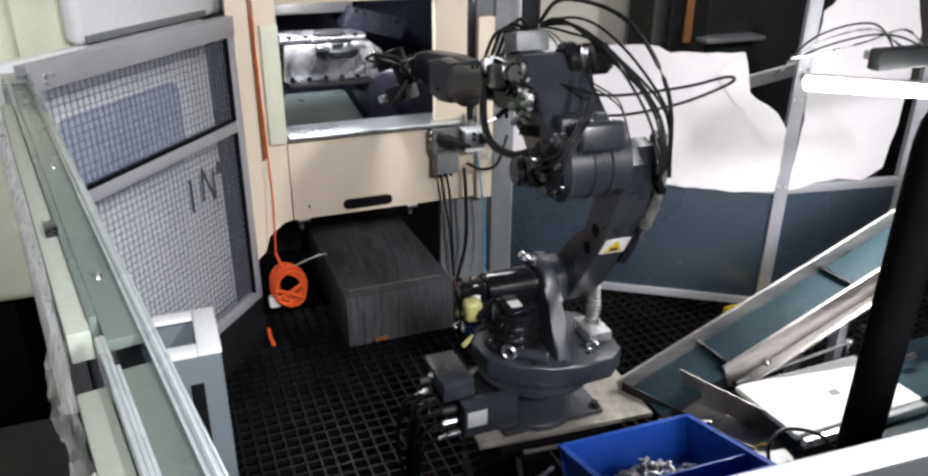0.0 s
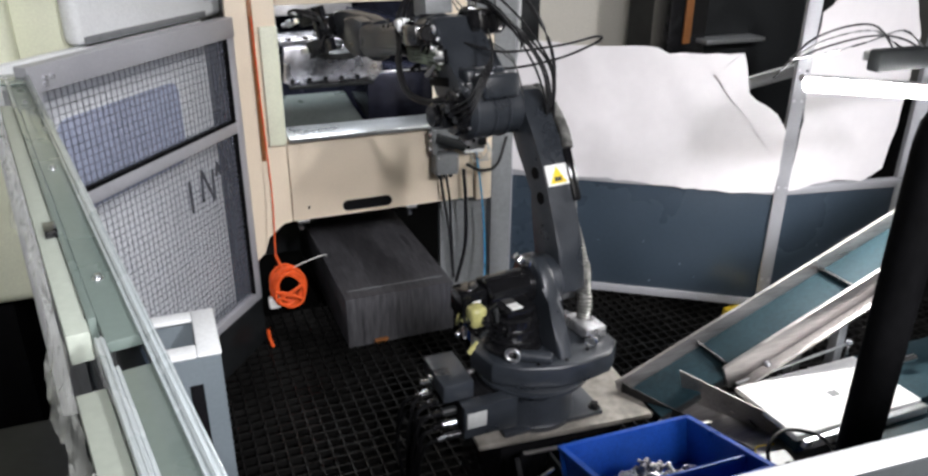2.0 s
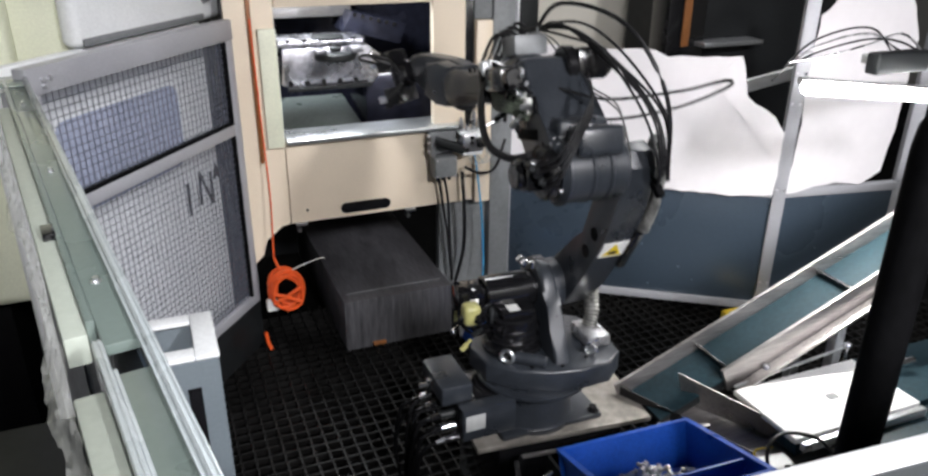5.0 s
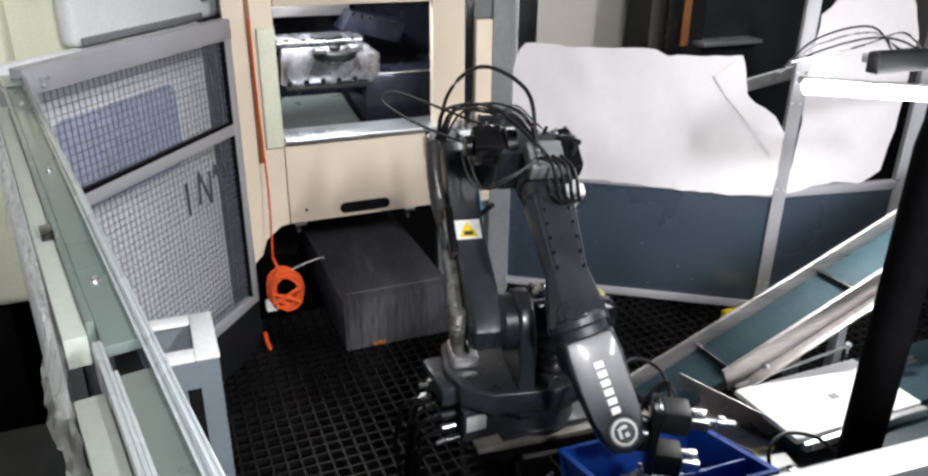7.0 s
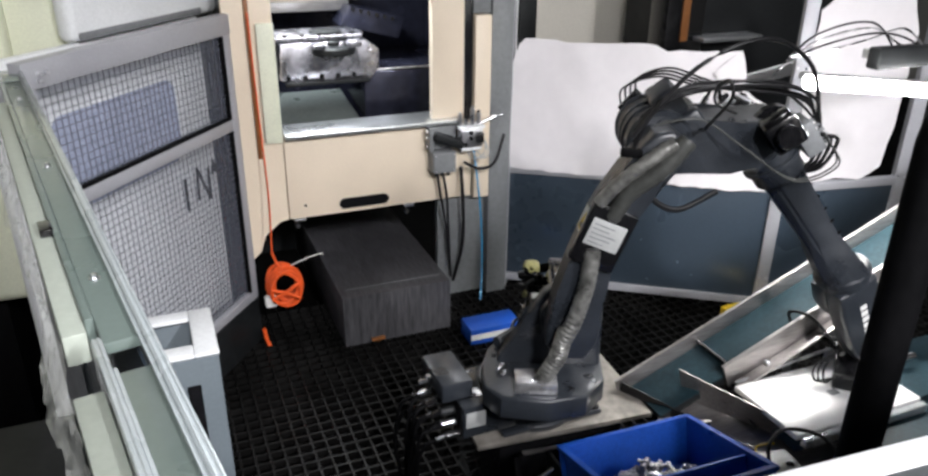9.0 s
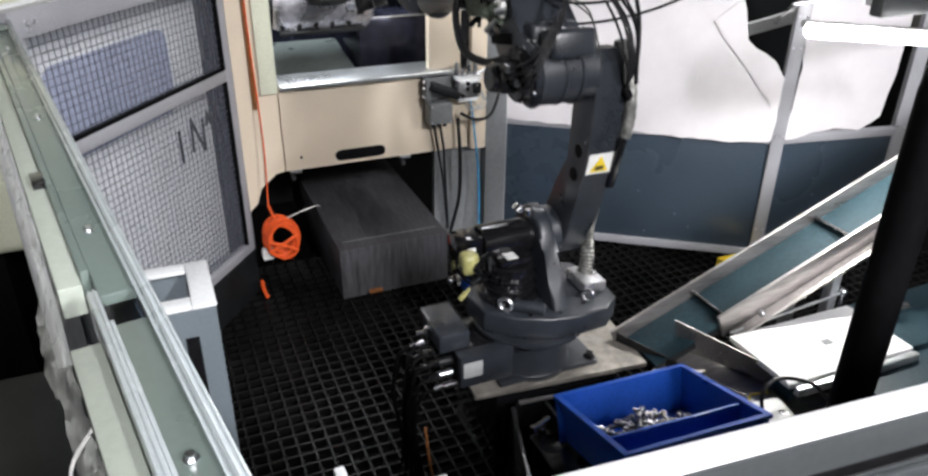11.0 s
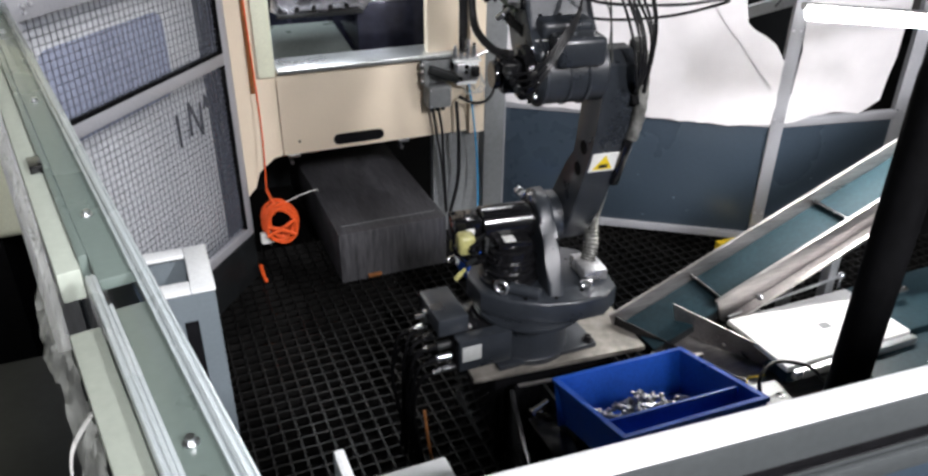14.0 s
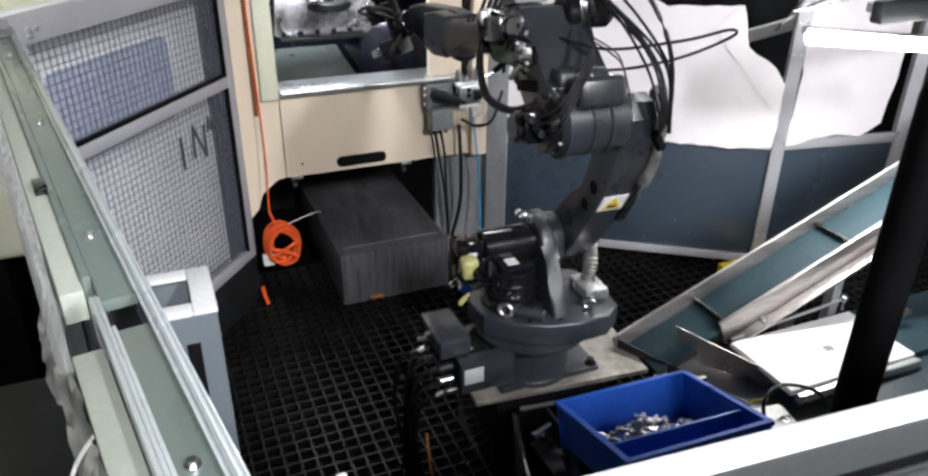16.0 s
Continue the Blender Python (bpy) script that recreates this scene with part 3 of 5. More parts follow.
def fence_left():
    gate = thing("mesh_guard", (*FA.xy, 0.0), "aluminium-framed guard with a dark wire mesh over clear panels", "guard fence")
    pm = plane_matrix(FA, FD, (0, 0, 1))

    def bar(name, u0, u1, z0, z1, mat=M_FRAME, d0=-0.02, d1=0.02, bevel=0.003):
        return part(name, box(bmesh.new(), u0, u1, z0, z1, d0, d1, bevel, pm), mat, gate)
    bar("top_rail", 0.0, FL, 1.535, 1.62, d0=-0.025, d1=0.025)
    bar("mid_rail", 0.05, FL - 0.05, 1.115, 1.165)
    bar("bottom_rail", 0.05, FL - 0.05, 0.245, 0.29)
    bar("post", 0.0, 0.05, 0.0, 1.534)
    bar("post", FL - 0.05, FL, 0.245, 1.534)
    bar("seal", FL - 0.062, FL - 0.051, 0.291, 1.114, M_RUBBER)
    bar("seal", FL - 0.062, FL - 0.051, 1.166, 1.534, M_RUBBER)
    bar("seal", 0.051, FL - 0.063, 1.166, 1.176, M_RUBBER)
    for z0, z1 in ((0.291, 1.114), (1.177, 1.534)):
        p = bar("pane", 0.051, FL - 0.063, z0, z1, M_PANE, -0.004, -0.001, 0)
        p.visible_shadow = False
        bm = bmesh.new()
        k = 0.028
        for i in range(int((FL - 0.12) / k) + 1):
            box(bm, 0.055 + i * k, 0.0569 + i * k, z0, z1, 0.004, 0.006, 0, pm)
        for i in range(int((z1 - z0) / k)):
            box(bm, 0.051, FL - 0.063, z0 + 0.015 + i * k, z0 + 0.0169 + i * k, 0.006, 0.008, 0, pm)
        part("wire_mesh", bm, M_WIRE, gate)
    bar("kick_panel", 0.05, FL, 0.0, 0.243, M_DARKGREY)
    hatch = bmesh.new()
    for u, z in ((0.06, 1.58), (0.09, 1.58), (0.06, 1.56)):
        rod(hatch, pm @ Vector((u, z, 0.025)), pm @ Vector((u, z, 0.036)), 0.007, seg=8)
    part("screws", hatch, M_BRIGHT, gate)
    mark = bmesh.new()
    for a, b in (((0.80, 0.86), (0.80, 1.0)), ((0.88, 0.88), (0.89, 1.02)), ((0.89, 1.02), (0.96, 0.86)), ((0.96, 0.86), (0.97, 1.0)), ((0.995, 0.96), (1.01, 1.02)), ((1.01, 1.02), (1.025, 0.96))):
        rod(mark, pm @ Vector((a[0] - 0.06, a[1], -0.008)), pm @ Vector((b[0] - 0.06, b[1], -0.008)), 0.0065, seg=6)
    part("marker_strokes", mark, M_LABEL_K, gate, "black marker strokes on the clear panel")


def rail_left():
    a, b = Vector((-0.372, 2.68, 1.6)), Vector((0.115, -0.1, 1.6))
    d = (b - a).normalized()
    m = plane_matrix(a, d, (-d.y, d.x, 0))
    ln = (b - a).length
    r = thing("guard_rail", (-0.2, 1.2, 1.5), "pale green steel channel rail along the top of the guard", "rail")
    part("web", box(bmesh.new(), 0, 1.765, -0.036, 0.008, -0.03, -0.014, 0.002, m), M_GREEN, r)
    part("web", box(bmesh.new(), 1.84, ln, -0.036, 0.008, -0.03, -0.014, 0.002, m), M_GREEN, r)
    part("lip", box(bmesh.new(), 0, ln, 0.008, 0.022, -0.06, 0.0, 0.004, m), M_LIP, r)
    part("lip", box(bmesh.new(), 1.77, ln, -0.050, -0.0365, -0.06, 0.0, 0.004, m), M_LIP, r)
    part("lip", box(bmesh.new(), 0, 1.70, -0.048, -0.0365, -0.05, -0.008, 0.003, m), M_GREEN, r)
    part("cable_duct", box(bmesh.new(), 0.35, 1.72, -0.078, -0.0485, -0.06, -0.016, 0.003, m), M_DUCT, r)
    part("cable_duct", box(bmesh.new(), 1.86, ln, -0.084, -0.0505, -0.06, -0.018, 0.003, m), M_DUCT, r)
    for w0, w1 in ((0.0105, 0.0132), (0.0168, 0.0195)):
        part("ridge", box(bmesh.new(), 0.0, ln, w0, w1, 0.0003, 0.0032, 0.001, m), M_LIP, r)
    for w0, w1 in ((-0.0485, -0.0460), (-0.0425, -0.0400)):
        part("ridge", box(bmesh.new(), 1.775, ln, w0, w1, 0.0003, 0.0032, 0.001, m), M_LIP, r)
    part("inner_step", box(bmesh.new(), 0.0, ln, 0.0035, 0.0078, -0.0135, -0.006, 0.001, m), M_LIP, r)
    part("inner_step", box(bmesh.new(), 1.84, ln, -0.0362, -0.0315, -0.0135, -0.006, 0.001, m), M_LIP, r)
    part("notch", box(bmesh.new(), 1.32, 1.37, -0.066, -0.046, -0.019, -0.004, 0.002, m), M_BLACK, r)
    for u in (0.35, 0.99, 1.57, 2.105):
        part("bolt", bolt(bmesh.new(), m @ Vector((u, -0.016, -0.014)), (0, 0, 1), 0.005, 0.008), M_BRIGHT, r)
    part("end_plate", box(bmesh.new(), -0.06, 0.1, -0.06, 0.02, -0.0135, -0.010, 0.001, m), M_GREEN, r)
    # Added panel below the rail: stops the left hall lamp reaching the floor.
    part("lower_panel", box(bmesh.new(), 0.02, ln, 0.006, 0.014, -1.56, -0.062, 0, m), M_SLATE, r, "unseen slate panel added under the rail to block lamp light")
    solid("rail_support", boxed(-0.42, -0.36, 2.6, 2.66, 0, 1.568, 0.003), M_ALU, "aluminium post under the guard rail", "post")
    # film wrapped along the rail
    fm = bmesh.new()
    rows = []
    rnd = random.Random(4)
    for i in range(150):
        u = 0.15 + i * 0.0155
        wide = 0.75 + 0.3 * math.sin(i * 0.13) + 0.2 * math.sin(i * 0.31 + 1)
        row = []
        for j in range(7):
            q = m @ Vector((u + rnd.uniform(-0.005, 0.005), (-0.079 if u < 1.8 else -0.083) - rnd.uniform(0, 0.005) - 0.0042 * j * wide, -0.020 - 0.0065 * j * wide + rnd.uniform(-0.005, 0.005) + 0.004 * math.sin(i * 0.5 + j)))
            row.append(fm.verts.new(q))
        rows.append(row)
    for p, q in zip(rows, rows[1:]):
        for j in range(6):
            fm.faces.new((p[j], p[j + 1], q[j + 1], q[j]))
    f = solid("plastic_film", fm, M_FILM, "crinkled clear plastic film draped along the rail", "film")
    # box column carrying the rail
    col = thing("box_column", (-0.1, 1.6, 0), "white-topped steel box column with square cut-outs beside the rail, side shade put into a blue-grey colour", "column")
    t = 0.012
    # Sides coloured darker than the white top in place of their shade.
    part("side", boxed(-0.13, 0.05, 1.50, 1.50 + t, 0, 1.2, 0.003), M_COLUMN, col)
    part("side", boxed(-0.13, 0.05, 1.70 - t, 1.70, 0, 1.2, 0.003), M_COLUMN, col)
    part("side", boxed(0.05 - t, 0.0499, 1.50 + t, 1.70 - t, 0, 1.2, 0.003), M_COLUMN, col)
    part("top_strip", boxed(0.002, 0.052, 1.498, 1.702, 1.201, 1.21, 0.003), M_WHITE, col)
    part("top_strip", boxed(-0.13, 0.0015, 1.498, 1.545, 1.201, 1.21, 0.003), M_WHITE, col)
    part("top_strip", boxed(-0.13, 0.0015, 1.66, 1.702, 1.201, 1.21, 0.003), M_WHITE, col)
    part("floor_plate", boxed(-0.118, 0.036, 1.514, 1.686, 0.9, 0.906, 0), M_BLACK, col)
    part("slot", boxed(-0.022, 0.006, 1.497, 1.4995, 0.97, 1.135, 0), M_BLACK, col)
    for k in range(3):
        solid("loose_wire", tube(bmesh.new(), [(-0.12, 0.86, 1.47), (-0.16, 0.82 - 0.01 * k, 1.44), (-0.15, 0.76, 1.42 - 0.01 * k), (-0.10, 0.74 + 0.012 * k, 1.44), (-0.07, 0.70, 1.43), (-0.06, 0.64, 1.42)], 0.0018), M_LABEL_W if k else M_CABLE, "thin loose wire hanging by the rail", "wire", "loose wires")
    solid("orange_wire", tube(bmesh.new(), [(0.55, 1.6, 0.62), (0.555, 1.58, 0.5), (0.575, 1.6, 0.4), (0.60, 1.62, 0.2), (0.6, 1.62, 0.0)], 0.004), M_AMBER, "orange wire hanging to the grating", "wire")


def front_beam():
    b = thing("front_beam", (0.7, 0.40, 1.5), "white powder-coated beam of the guard in front", "beam")
    m = pose(0.4, 0.413, 0, 0, 0, -3.9)
    part("tube", box(bmesh.new(), -0.36, 1.8, 0.0, 0.03, 1.50, 1.6, 0.004, m), M_WHITE, b)
    part("face_plate", box(bmesh.new(), -0.36, 1.8, -0.0035, -0.0003, 1.502, 1.594, 0.001, m), M_BEAM, b, "slate-grey face of the beam")
    part("groove_strip", box(bmesh.new(), -0.36, 1.8, -0.0055, -0.0037, 1.535, 1.552, 0.0005, m), M_BLACK, b)
    part("ridge", box(bmesh.new(), -0.36, 1.8, -0.012, -0.0037, 1.502, 1.528, 0.002, m), M_BEAM, b)
    part("bracket", boxed(0.105, 0.117, 0.464, 0.62, 1.46, 1.515, 0.003), M_WHITE, b)
    part("bracket", boxed(0.118, 0.23, 0.585, 0.62, 1.45, 1.462, 0.003), M_WHITE, b)
    # This panel is out of view, added to cast shade on the grating.
    part("lower_panel", box(bmesh.new(), -0.33, 3.1, 0.010, 0.018, 0.04, 1.498, 0, m), M_SLATE, b, "unseen slate panel added under the beam to shade the floor")
    solid("beam_post", boxed(2.2, 2.26, 0.25, 0.31, 0, 1.6, 0.004), M_WHITE, "white post under the front beam", "post")
    solid("beam_post", boxed(-0.02, 0.03, 0.41, 0.46, 0, 1.54, 0.004), M_WHITE, "white post under the front beam", "post")


def left_machine():
    lm = thing("neighbour_machine", (-1.6, 2.6, 0), "pale green-white machine body behind the guard", "machine tool")
    part("front_panel", boxed(-2.4, -0.43, 3.04, 6.0, 0.66, 3.2, 0.05, seg=4), M_IVORY, lm)
    part("upper_body", boxed(-0.4295, -0.245, 3.15, 6.0, 1.45, 3.2, 0.004), M_IVORY, lm)
    # Base takes the black rubber colour in place of shade under the body.
    part("base", boxed(-2.4, -0.64, 3.15, 6.0, 0.0, 0.655, 0.01), M_RUBBER, lm)
    part("seam", boxed(-0.86, -0.855, 3.036, 3.039, 0.7, 3.1, 0), M_GREY, lm)
    bd = plane_matrix(FA - FN * 0.15, FD, (0, 0, 1))
    part("door", box(bmesh.new(), 0.02, FL + 0.03, 0.16, 1.60, -0.04, 0.0, 0.01, bd), M_WHITE, lm, "white sliding door")
    part("door_window", prism(bmesh.new(), rounded(0.24, FL - 0.21, 1.02, 1.375, 0.055), 0.005, bd @ pose(0, 0, 0.001)), M_PANE2, lm, "bluish glass window")
    part("hood", box(bmesh.new(), 0.41, 1.32, 1.603, 2.6, -0.06, 0.02, 0.03, bd, 4), M_WHITE, lm, "grey rounded hood")
    part("hood_frame", box(bmesh.new(), 0.43, 1.168, 1.61, 1.638, 0.021, 0.034, 0.008, bd), M_GREY, lm, "dark window frame of the hood")
    part("hood_frame", box(bmesh.new(), 1.17, 1.22, 1.682, 2.4, 0.021, 0.04, 0.012, bd), M_GREY, lm, "dark window frame of the hood")
    fc = thing("floor_cabinet", (-0.6, 1.75, 0), "dark grey low cabinet beside the rail", "cabinet")
    part("body", boxed(-0.85, -0.345, 1.215, 2.3, 0, 0.58, 0.006), M_DARKGREY, fc)
    part("lid", boxed(-0.86, -0.33, 1.2, 2.31, 0.5815, 0.60, 0.006), M_DARKGREY, fc)
    for y0 in (1.23, 1.77):
        part("side_door", boxed(-0.3445, -0.335, y0, y0 + 0.52, 0.03, 0.56, 0.004), M_DARKGREY, fc)
    part("front_door", boxed(-0.84, -0.36, 1.205, 1.2145, 0.03, 0.56, 0.004), M_DARKGREY, fc)


# ---- guarding on the right ----
RA, RB = Vector((1.75, 3.67, 0)), Vector((2.935, 2.862, 0))
RD = (RB - RA).normalized()
RL = (RB - RA).length
RC = Vector((3.65, 2.74, 0))


def wavy_sheet(name, outline, m, label, seed, folds=()):
    """A hanging sheet with the outline (u, z), gently creased, a few millimetres thick."""
    bm = bmesh.new()
    us, zs = [p[0] for p in outline], [p[1] for p in outline]
    rnd = random.Random(seed)
    edge = []
    for a, b in zip(outline, outline[1:] + outline[:1]):
        k = max(1, int(math.hypot(b[0] - a[0], b[1] - a[1]) / 0.05))
        for i in range(k):
            w = 0.0 if i == 0 else 0.006
            edge.append((a[0] + (b[0] - a[0]) * i / k + rnd.uniform(-w, w), a[1] + (b[1] - a[1]) * i / k + rnd.uniform(-w, w)))
    bm.faces.new([bm.verts.new((u, z, 0)) for u, z in edge])
    step = 0.04
    for axis, lo, hi in ((0, min(us), max(us)), (1, min(zs), max(zs))):
        for i in range(1, int((hi - lo) / step) + 1):
            co, no = Vector((0, 0, 0)), Vector((0, 0, 0))
            co[axis], no[axis] = lo + i * step, 1
            bmesh.ops.bisect_plane(bm, geom=bm.verts[:] + bm.edges[:] + bm.faces[:], plane_co=co, plane_no=no, dist=1e-5)
    for fu, fz, gu, gz, h in folds:
        bmesh.ops.bisect_plane(bm, geom=bm.verts[:] + bm.edges[:] + bm.faces[:], plane_co=(fu, fz, 0), plane_no=(gz - fz, fu - gu, 0), dist=1e-5)
    bmesh.ops.triangulate(bm, faces=bm.faces[:])
    for v in bm.verts:
        u, z = v.co.x, v.co.y
        w = 0.014 * noise.noise(Vector((u * 3, z * 3, seed))) + 0.007 * noise.noise(Vector((u * 9, z * 6, seed)))
        w += 0.012 * noise.noise(Vector((u * 14, z * 5, seed))) * max(0, 1 - (z - min(zs)) / 0.12)
        for fu, fz, gu, gz, h in folds:
            t = ((u - fu) * (gz - fz) - (z - fz) * (gu - fu)) / math.hypot(gu - fu, gz - fz)
            w += t * h if t > 0 else 0
        v.co.z = w
    bmesh.ops.transform(bm, matrix=m, verts=bm.verts)
    bmesh.ops.recalc_face_normals(bm, faces=bm.faces)
    bmesh.ops.solidify(bm, geom=bm.faces[:], thickness=0.004)
    return solid(name, bm, M_PAPER, label, "sheet", "white sheets on the guard")


def fence_right():
    gd = thing("panel_guard", (*RA.xy, 0), "aluminium-framed guard with scuffed slate-blue lower panels", "guard fence")

    def bay(p, q):
        d = (q - p).normalized()
        ln = (q - p).length
        m = plane_matrix(p, d, (0, 0, 1))
        part("panel", box(bmesh.new(), 0.03, ln - 0.03, 0.09, 0.70, -0.006, 0.006, 0.001, m), M_SLATE, gd, "scuffed slate-blue panel")
        part("bottom_rail", box(bmesh.new(), 0.03, ln - 0.03, 0.045, 0.088, -0.02, 0.02, 0.003, m), M_FRAME, gd)
        part("mid_rail", box(bmesh.new(), 0.03, ln - 0.03, 0.702, 0.745, -0.022, 0.022, 0.003, m), M_FRAME, gd)
        part("top_rail", box(bmesh.new(), 0.03, ln - 0.03, 1.70, 1.745, -0.02, 0.02, 0.003, m), M_FRAME, gd)
        return m
    m1 = bay(RA, RB)
    m2 = bay(RB, RC)
    for p in (RA, RB, RC):
        d = RD
        post = box(bmesh.new(), -0.032, 0.032, 0.0, 2.0, -0.032, 0.032, 0.004, plane_matrix(p, d, (0, 0, 1)))
        ob = part("post", post, M_FRAME, gd)
        n = Vector((-RD.y, RD.x, 0)) * -1
        for z in (0.22, 0.75, 1.2, 1.35):
            for u in (-0.018, 0.018):
                part("bolt", bolt(bmesh.new(), p + RD * u + n * 0.032 + Vector((0, 0, z)), n, 0.004, 0.004), M_BRIGHT, ob)
    wavy_sheet("white_sheet", [(0.0, 0.74), (-0.02, 1.0), (0.01, 1.25), (0.06, 1.40), (0.09, 1.432), (0.4, 1.425), (0.74, 1.43), (0.80, 1.40), (1.14, 1.42), (1.20, 1.22), (1.35, 1.13), (1.405, 1.05), (1.408, 0.72), (1.2, 0.70), (0.7, 0.72)], m1 @ pose(0, 0, 0.028), "white film sheet hung over the upper guard", 3)
    wavy_sheet("sheet_flap", [(1.03, 1.31), (1.15, 1.425), (1.205, 1.225), (1.35, 1.13), (1.37, 0.90)], m1 @ pose(0, 0, 0.038), "folded-over corner of the white film sheet", 5)
    wavy_sheet("white_sheet", [(0.02, 0.73), (0.04, 1.1), (0.02, 1.3), (0.03, 1.62), (0.2, 1.75), (0.5, 1.75), (0.6, 1.5), (0.58, 1.0), (0.56, 0.82), (0.45, 0.75), (0.3, 0.77)], m2 @ pose(0, 0, 0.028), "white film sheet hung over the upper guard", 8)
    return m1, m2


def background():
    solid("wall_partition", boxed(1.9, 6.6, 5.5, 5.6, 0, 2.8, 0), M_PARTITION, "pale beige partition wall", "wall", kind="structure")
    pf = thing("neighbour_press", (4.6, 4.6, 0), "dark machine standing behind the guard", "machine tool")
    part("body", boxed(3.60, 5.6, 4.45, 5.4, 0.0, 2.2, 0.02), M_DARKGREY, pf)
    part("column", boxed(3.27, 3.58, 4.4, 4.6, 0, 2.2, 0.01), M_BLACK, pf)
    part("guard_strip", boxed(3.38, 3.44, 4.38, 4.397, 1.2, 1.6, 0.004), M_AMBER, pf, "orange strip")
    part("shelf", boxed(3.5, 4.0, 4.28, 4.449, 1.2, 1.23, 0.004), M_ALU, pf)
    solid("dark_column", boxed(2.12, 2.24, 4.3, 4.42, 0, 2.6, 0.01), M_DARKGREY, "dark grey column behind the guard", "column")
    solid("bright_panel", boxed(1.98, 2.115, 4.3, 4.4, 0, 2.6, 0.01), M_WHITE, "bright white panel behind the guard", "panel")
    br = thing("slanted_brace", (3.6, 3.4, 0.9), "pale metal brace behind the guard", "brace")
    part("bar", box(bmesh.new(), -0.5, 0.5, -0.02, 0.02, -0.035, 0.035, 0.004, pose(3.45, 3.5, 1.17, 0, -16, -20)), M_WHITE, br)


# ---- pedestal, bins, conveyor, inspection bench ----
RX, RY, RZ = 1.09, 2.047, 0.40


def pedestal():
    p = thing("robot_pedestal", (1.19, 2.08, 0), "black steel robot pedestal with a bare steel top plate", "pedestal")
    part("plinth", boxed(0.93, 1.42, 1.93, 2.30, 0.0, 0.379, 0.006), M_BLACK, p)
    part("top_plate", box(bmesh.new(), -0.33, 0.33, -0.21, 0.21, 0.38, 0.4, 0.003, pose(1.19, 2.10, 0, 0, 0, -5)), M_RAW, p, "scuffed bare steel plate")


def bins():
    st = thing("bin_stand", (1.28, 1.5, 0), "dark open steel stand under the blue bin", "stand")
    part("side_wall", box(bmesh.new(), -0.007, 0.007, -0.50, -0.008, 0.06, 0.43, 0.002, pose(0.925, 1.80, 0, 0, 0, -17)), M_BLACK, st)
    part("back_wall", box(bmesh.new(), 0.0, 0.70, -0.007, 0.007, 0.06, 0.43, 0.002, pose(0.941, 1.80, 0, 0, 0, -7)), M_BLACK, st)
    part("front_wall", boxed(0.79, 1.62, 1.30, 1.315, 0.06, 0.43, 0.002), M_BLACK, st)
    part("partition", boxed(1.03, 1.042, 1.55, 1.778, 0.30, 0.43, 0.002), M_DARKGREY, st)
    part("rim", box(bmesh.new(), 0.01, 0.70, -0.009, 0.009, 0.4305, 0.434, 0.001, pose(0.941, 1.80, 0, 0, 0, -7)), M_STEEL, st, "bright worn rim")
    part("shelf", boxed(0.9405, 1.62, 1.3155, 1.70, 0.365, 0.378, 0.002), M_BLACK, st)
    for x in (0.955, 1.60):
        for y in (1.32, 1.67):
            part("leg", boxed(x, x + 0.02, y, y + 0.02, 0, 0.364, 0.002), M_DARKGREY, st)
    clamp = part("toggle_clamp", join(lambda b: rod(b, (0.955, 1.70, 0.40), (1.02, 1.715, 0.412), 0.011, lip=0.003, seg=12), lambda b: rod(b, (0.985, 1.705, 0.379), (0.985, 1.705, 0.40), 0.016, lip=0.003, seg=12)), M_BRIGHT, st, "small bright fitting")
    part("fitting_nut", rod(bmesh.new(), (0.948, 1.698, 0.398), (0.956, 1.70, 0.40), 0.016, seg=6), M_BRIGHT, clamp)
    part("toggle_clamp", join(lambda b: box(b, 1.05, 1.09, 1.70, 1.735, 0.379, 0.405, 0.004), lambda b: rod(b, (1.045, 1.715, 0.415), (1.11, 1.72, 0.42), 0.008, seg=10)), M_BRIGHT, st, "small bright fitting")
    b = thing("parts_bin", (1.28, 1.51, 0.379), "blue plastic bin half full of loose turned parts", "bin")
    w, h, z0, z1 = 0.234, 0.205, -0.155, 0.0
    m = pose(1.242, 1.472, 0.588, -15, 0, -2)
    part("bottom", box(bmesh.new(), -w + 0.02, w - 0.02, -h + 0.02, h - 0.02, z0, z0 + 0.006, 0.002, m), M_BLUE, b)
    for a in (0, 1, 2, 3):
        lx, ly = (w, h) if a % 2 == 0 else (h, w)
        mm = m @ pose(0, 0, 0, 0, 0, 90 * a)
        bm = bmesh.new()
        prism(bm, [(ly - 0.022, z0), (ly - 0.017, z0), (ly - 0.004, z1 - 0.012), (ly + 0.008, z1 - 0.012), (ly + 0.008, z1), (ly - 0.010, z1)], 2 * lx + 0.012, mm @ plane_matrix((-lx - 0.006, 0, 0), (0, 1, 0), (0, 0, 1)))
        part("side", bm, M_BLUE, b)
    rnd = random.Random(11)
    part("divider", box(bmesh.new(), -w + 0.012, w - 0.012, -0.098, -0.086, z0 + 0.006, z1 - 0.01, 0.003, m), M_BLUE, b)
    for i in range(95):
        px, py = rnd.gauss(-0.02, 0.11), rnd.gauss(0.03, 0.055)
        px, py = max(-0.19, min(0.16, px)), max(-0.07, min(0.14, py))
        pz = z0 + 0.04 + 0.085 * math.exp(-((px + 0.05) / 0.12) ** 2 - ((py - 0.02) / 0.07) ** 2) * rnd.uniform(0.3, 1.1)
        q = m @ pose(px, py, pz, rnd.uniform(-25, 25), 90 + rnd.uniform(-25, 25), rnd.uniform(0, 360))
        bm = bmesh.new()
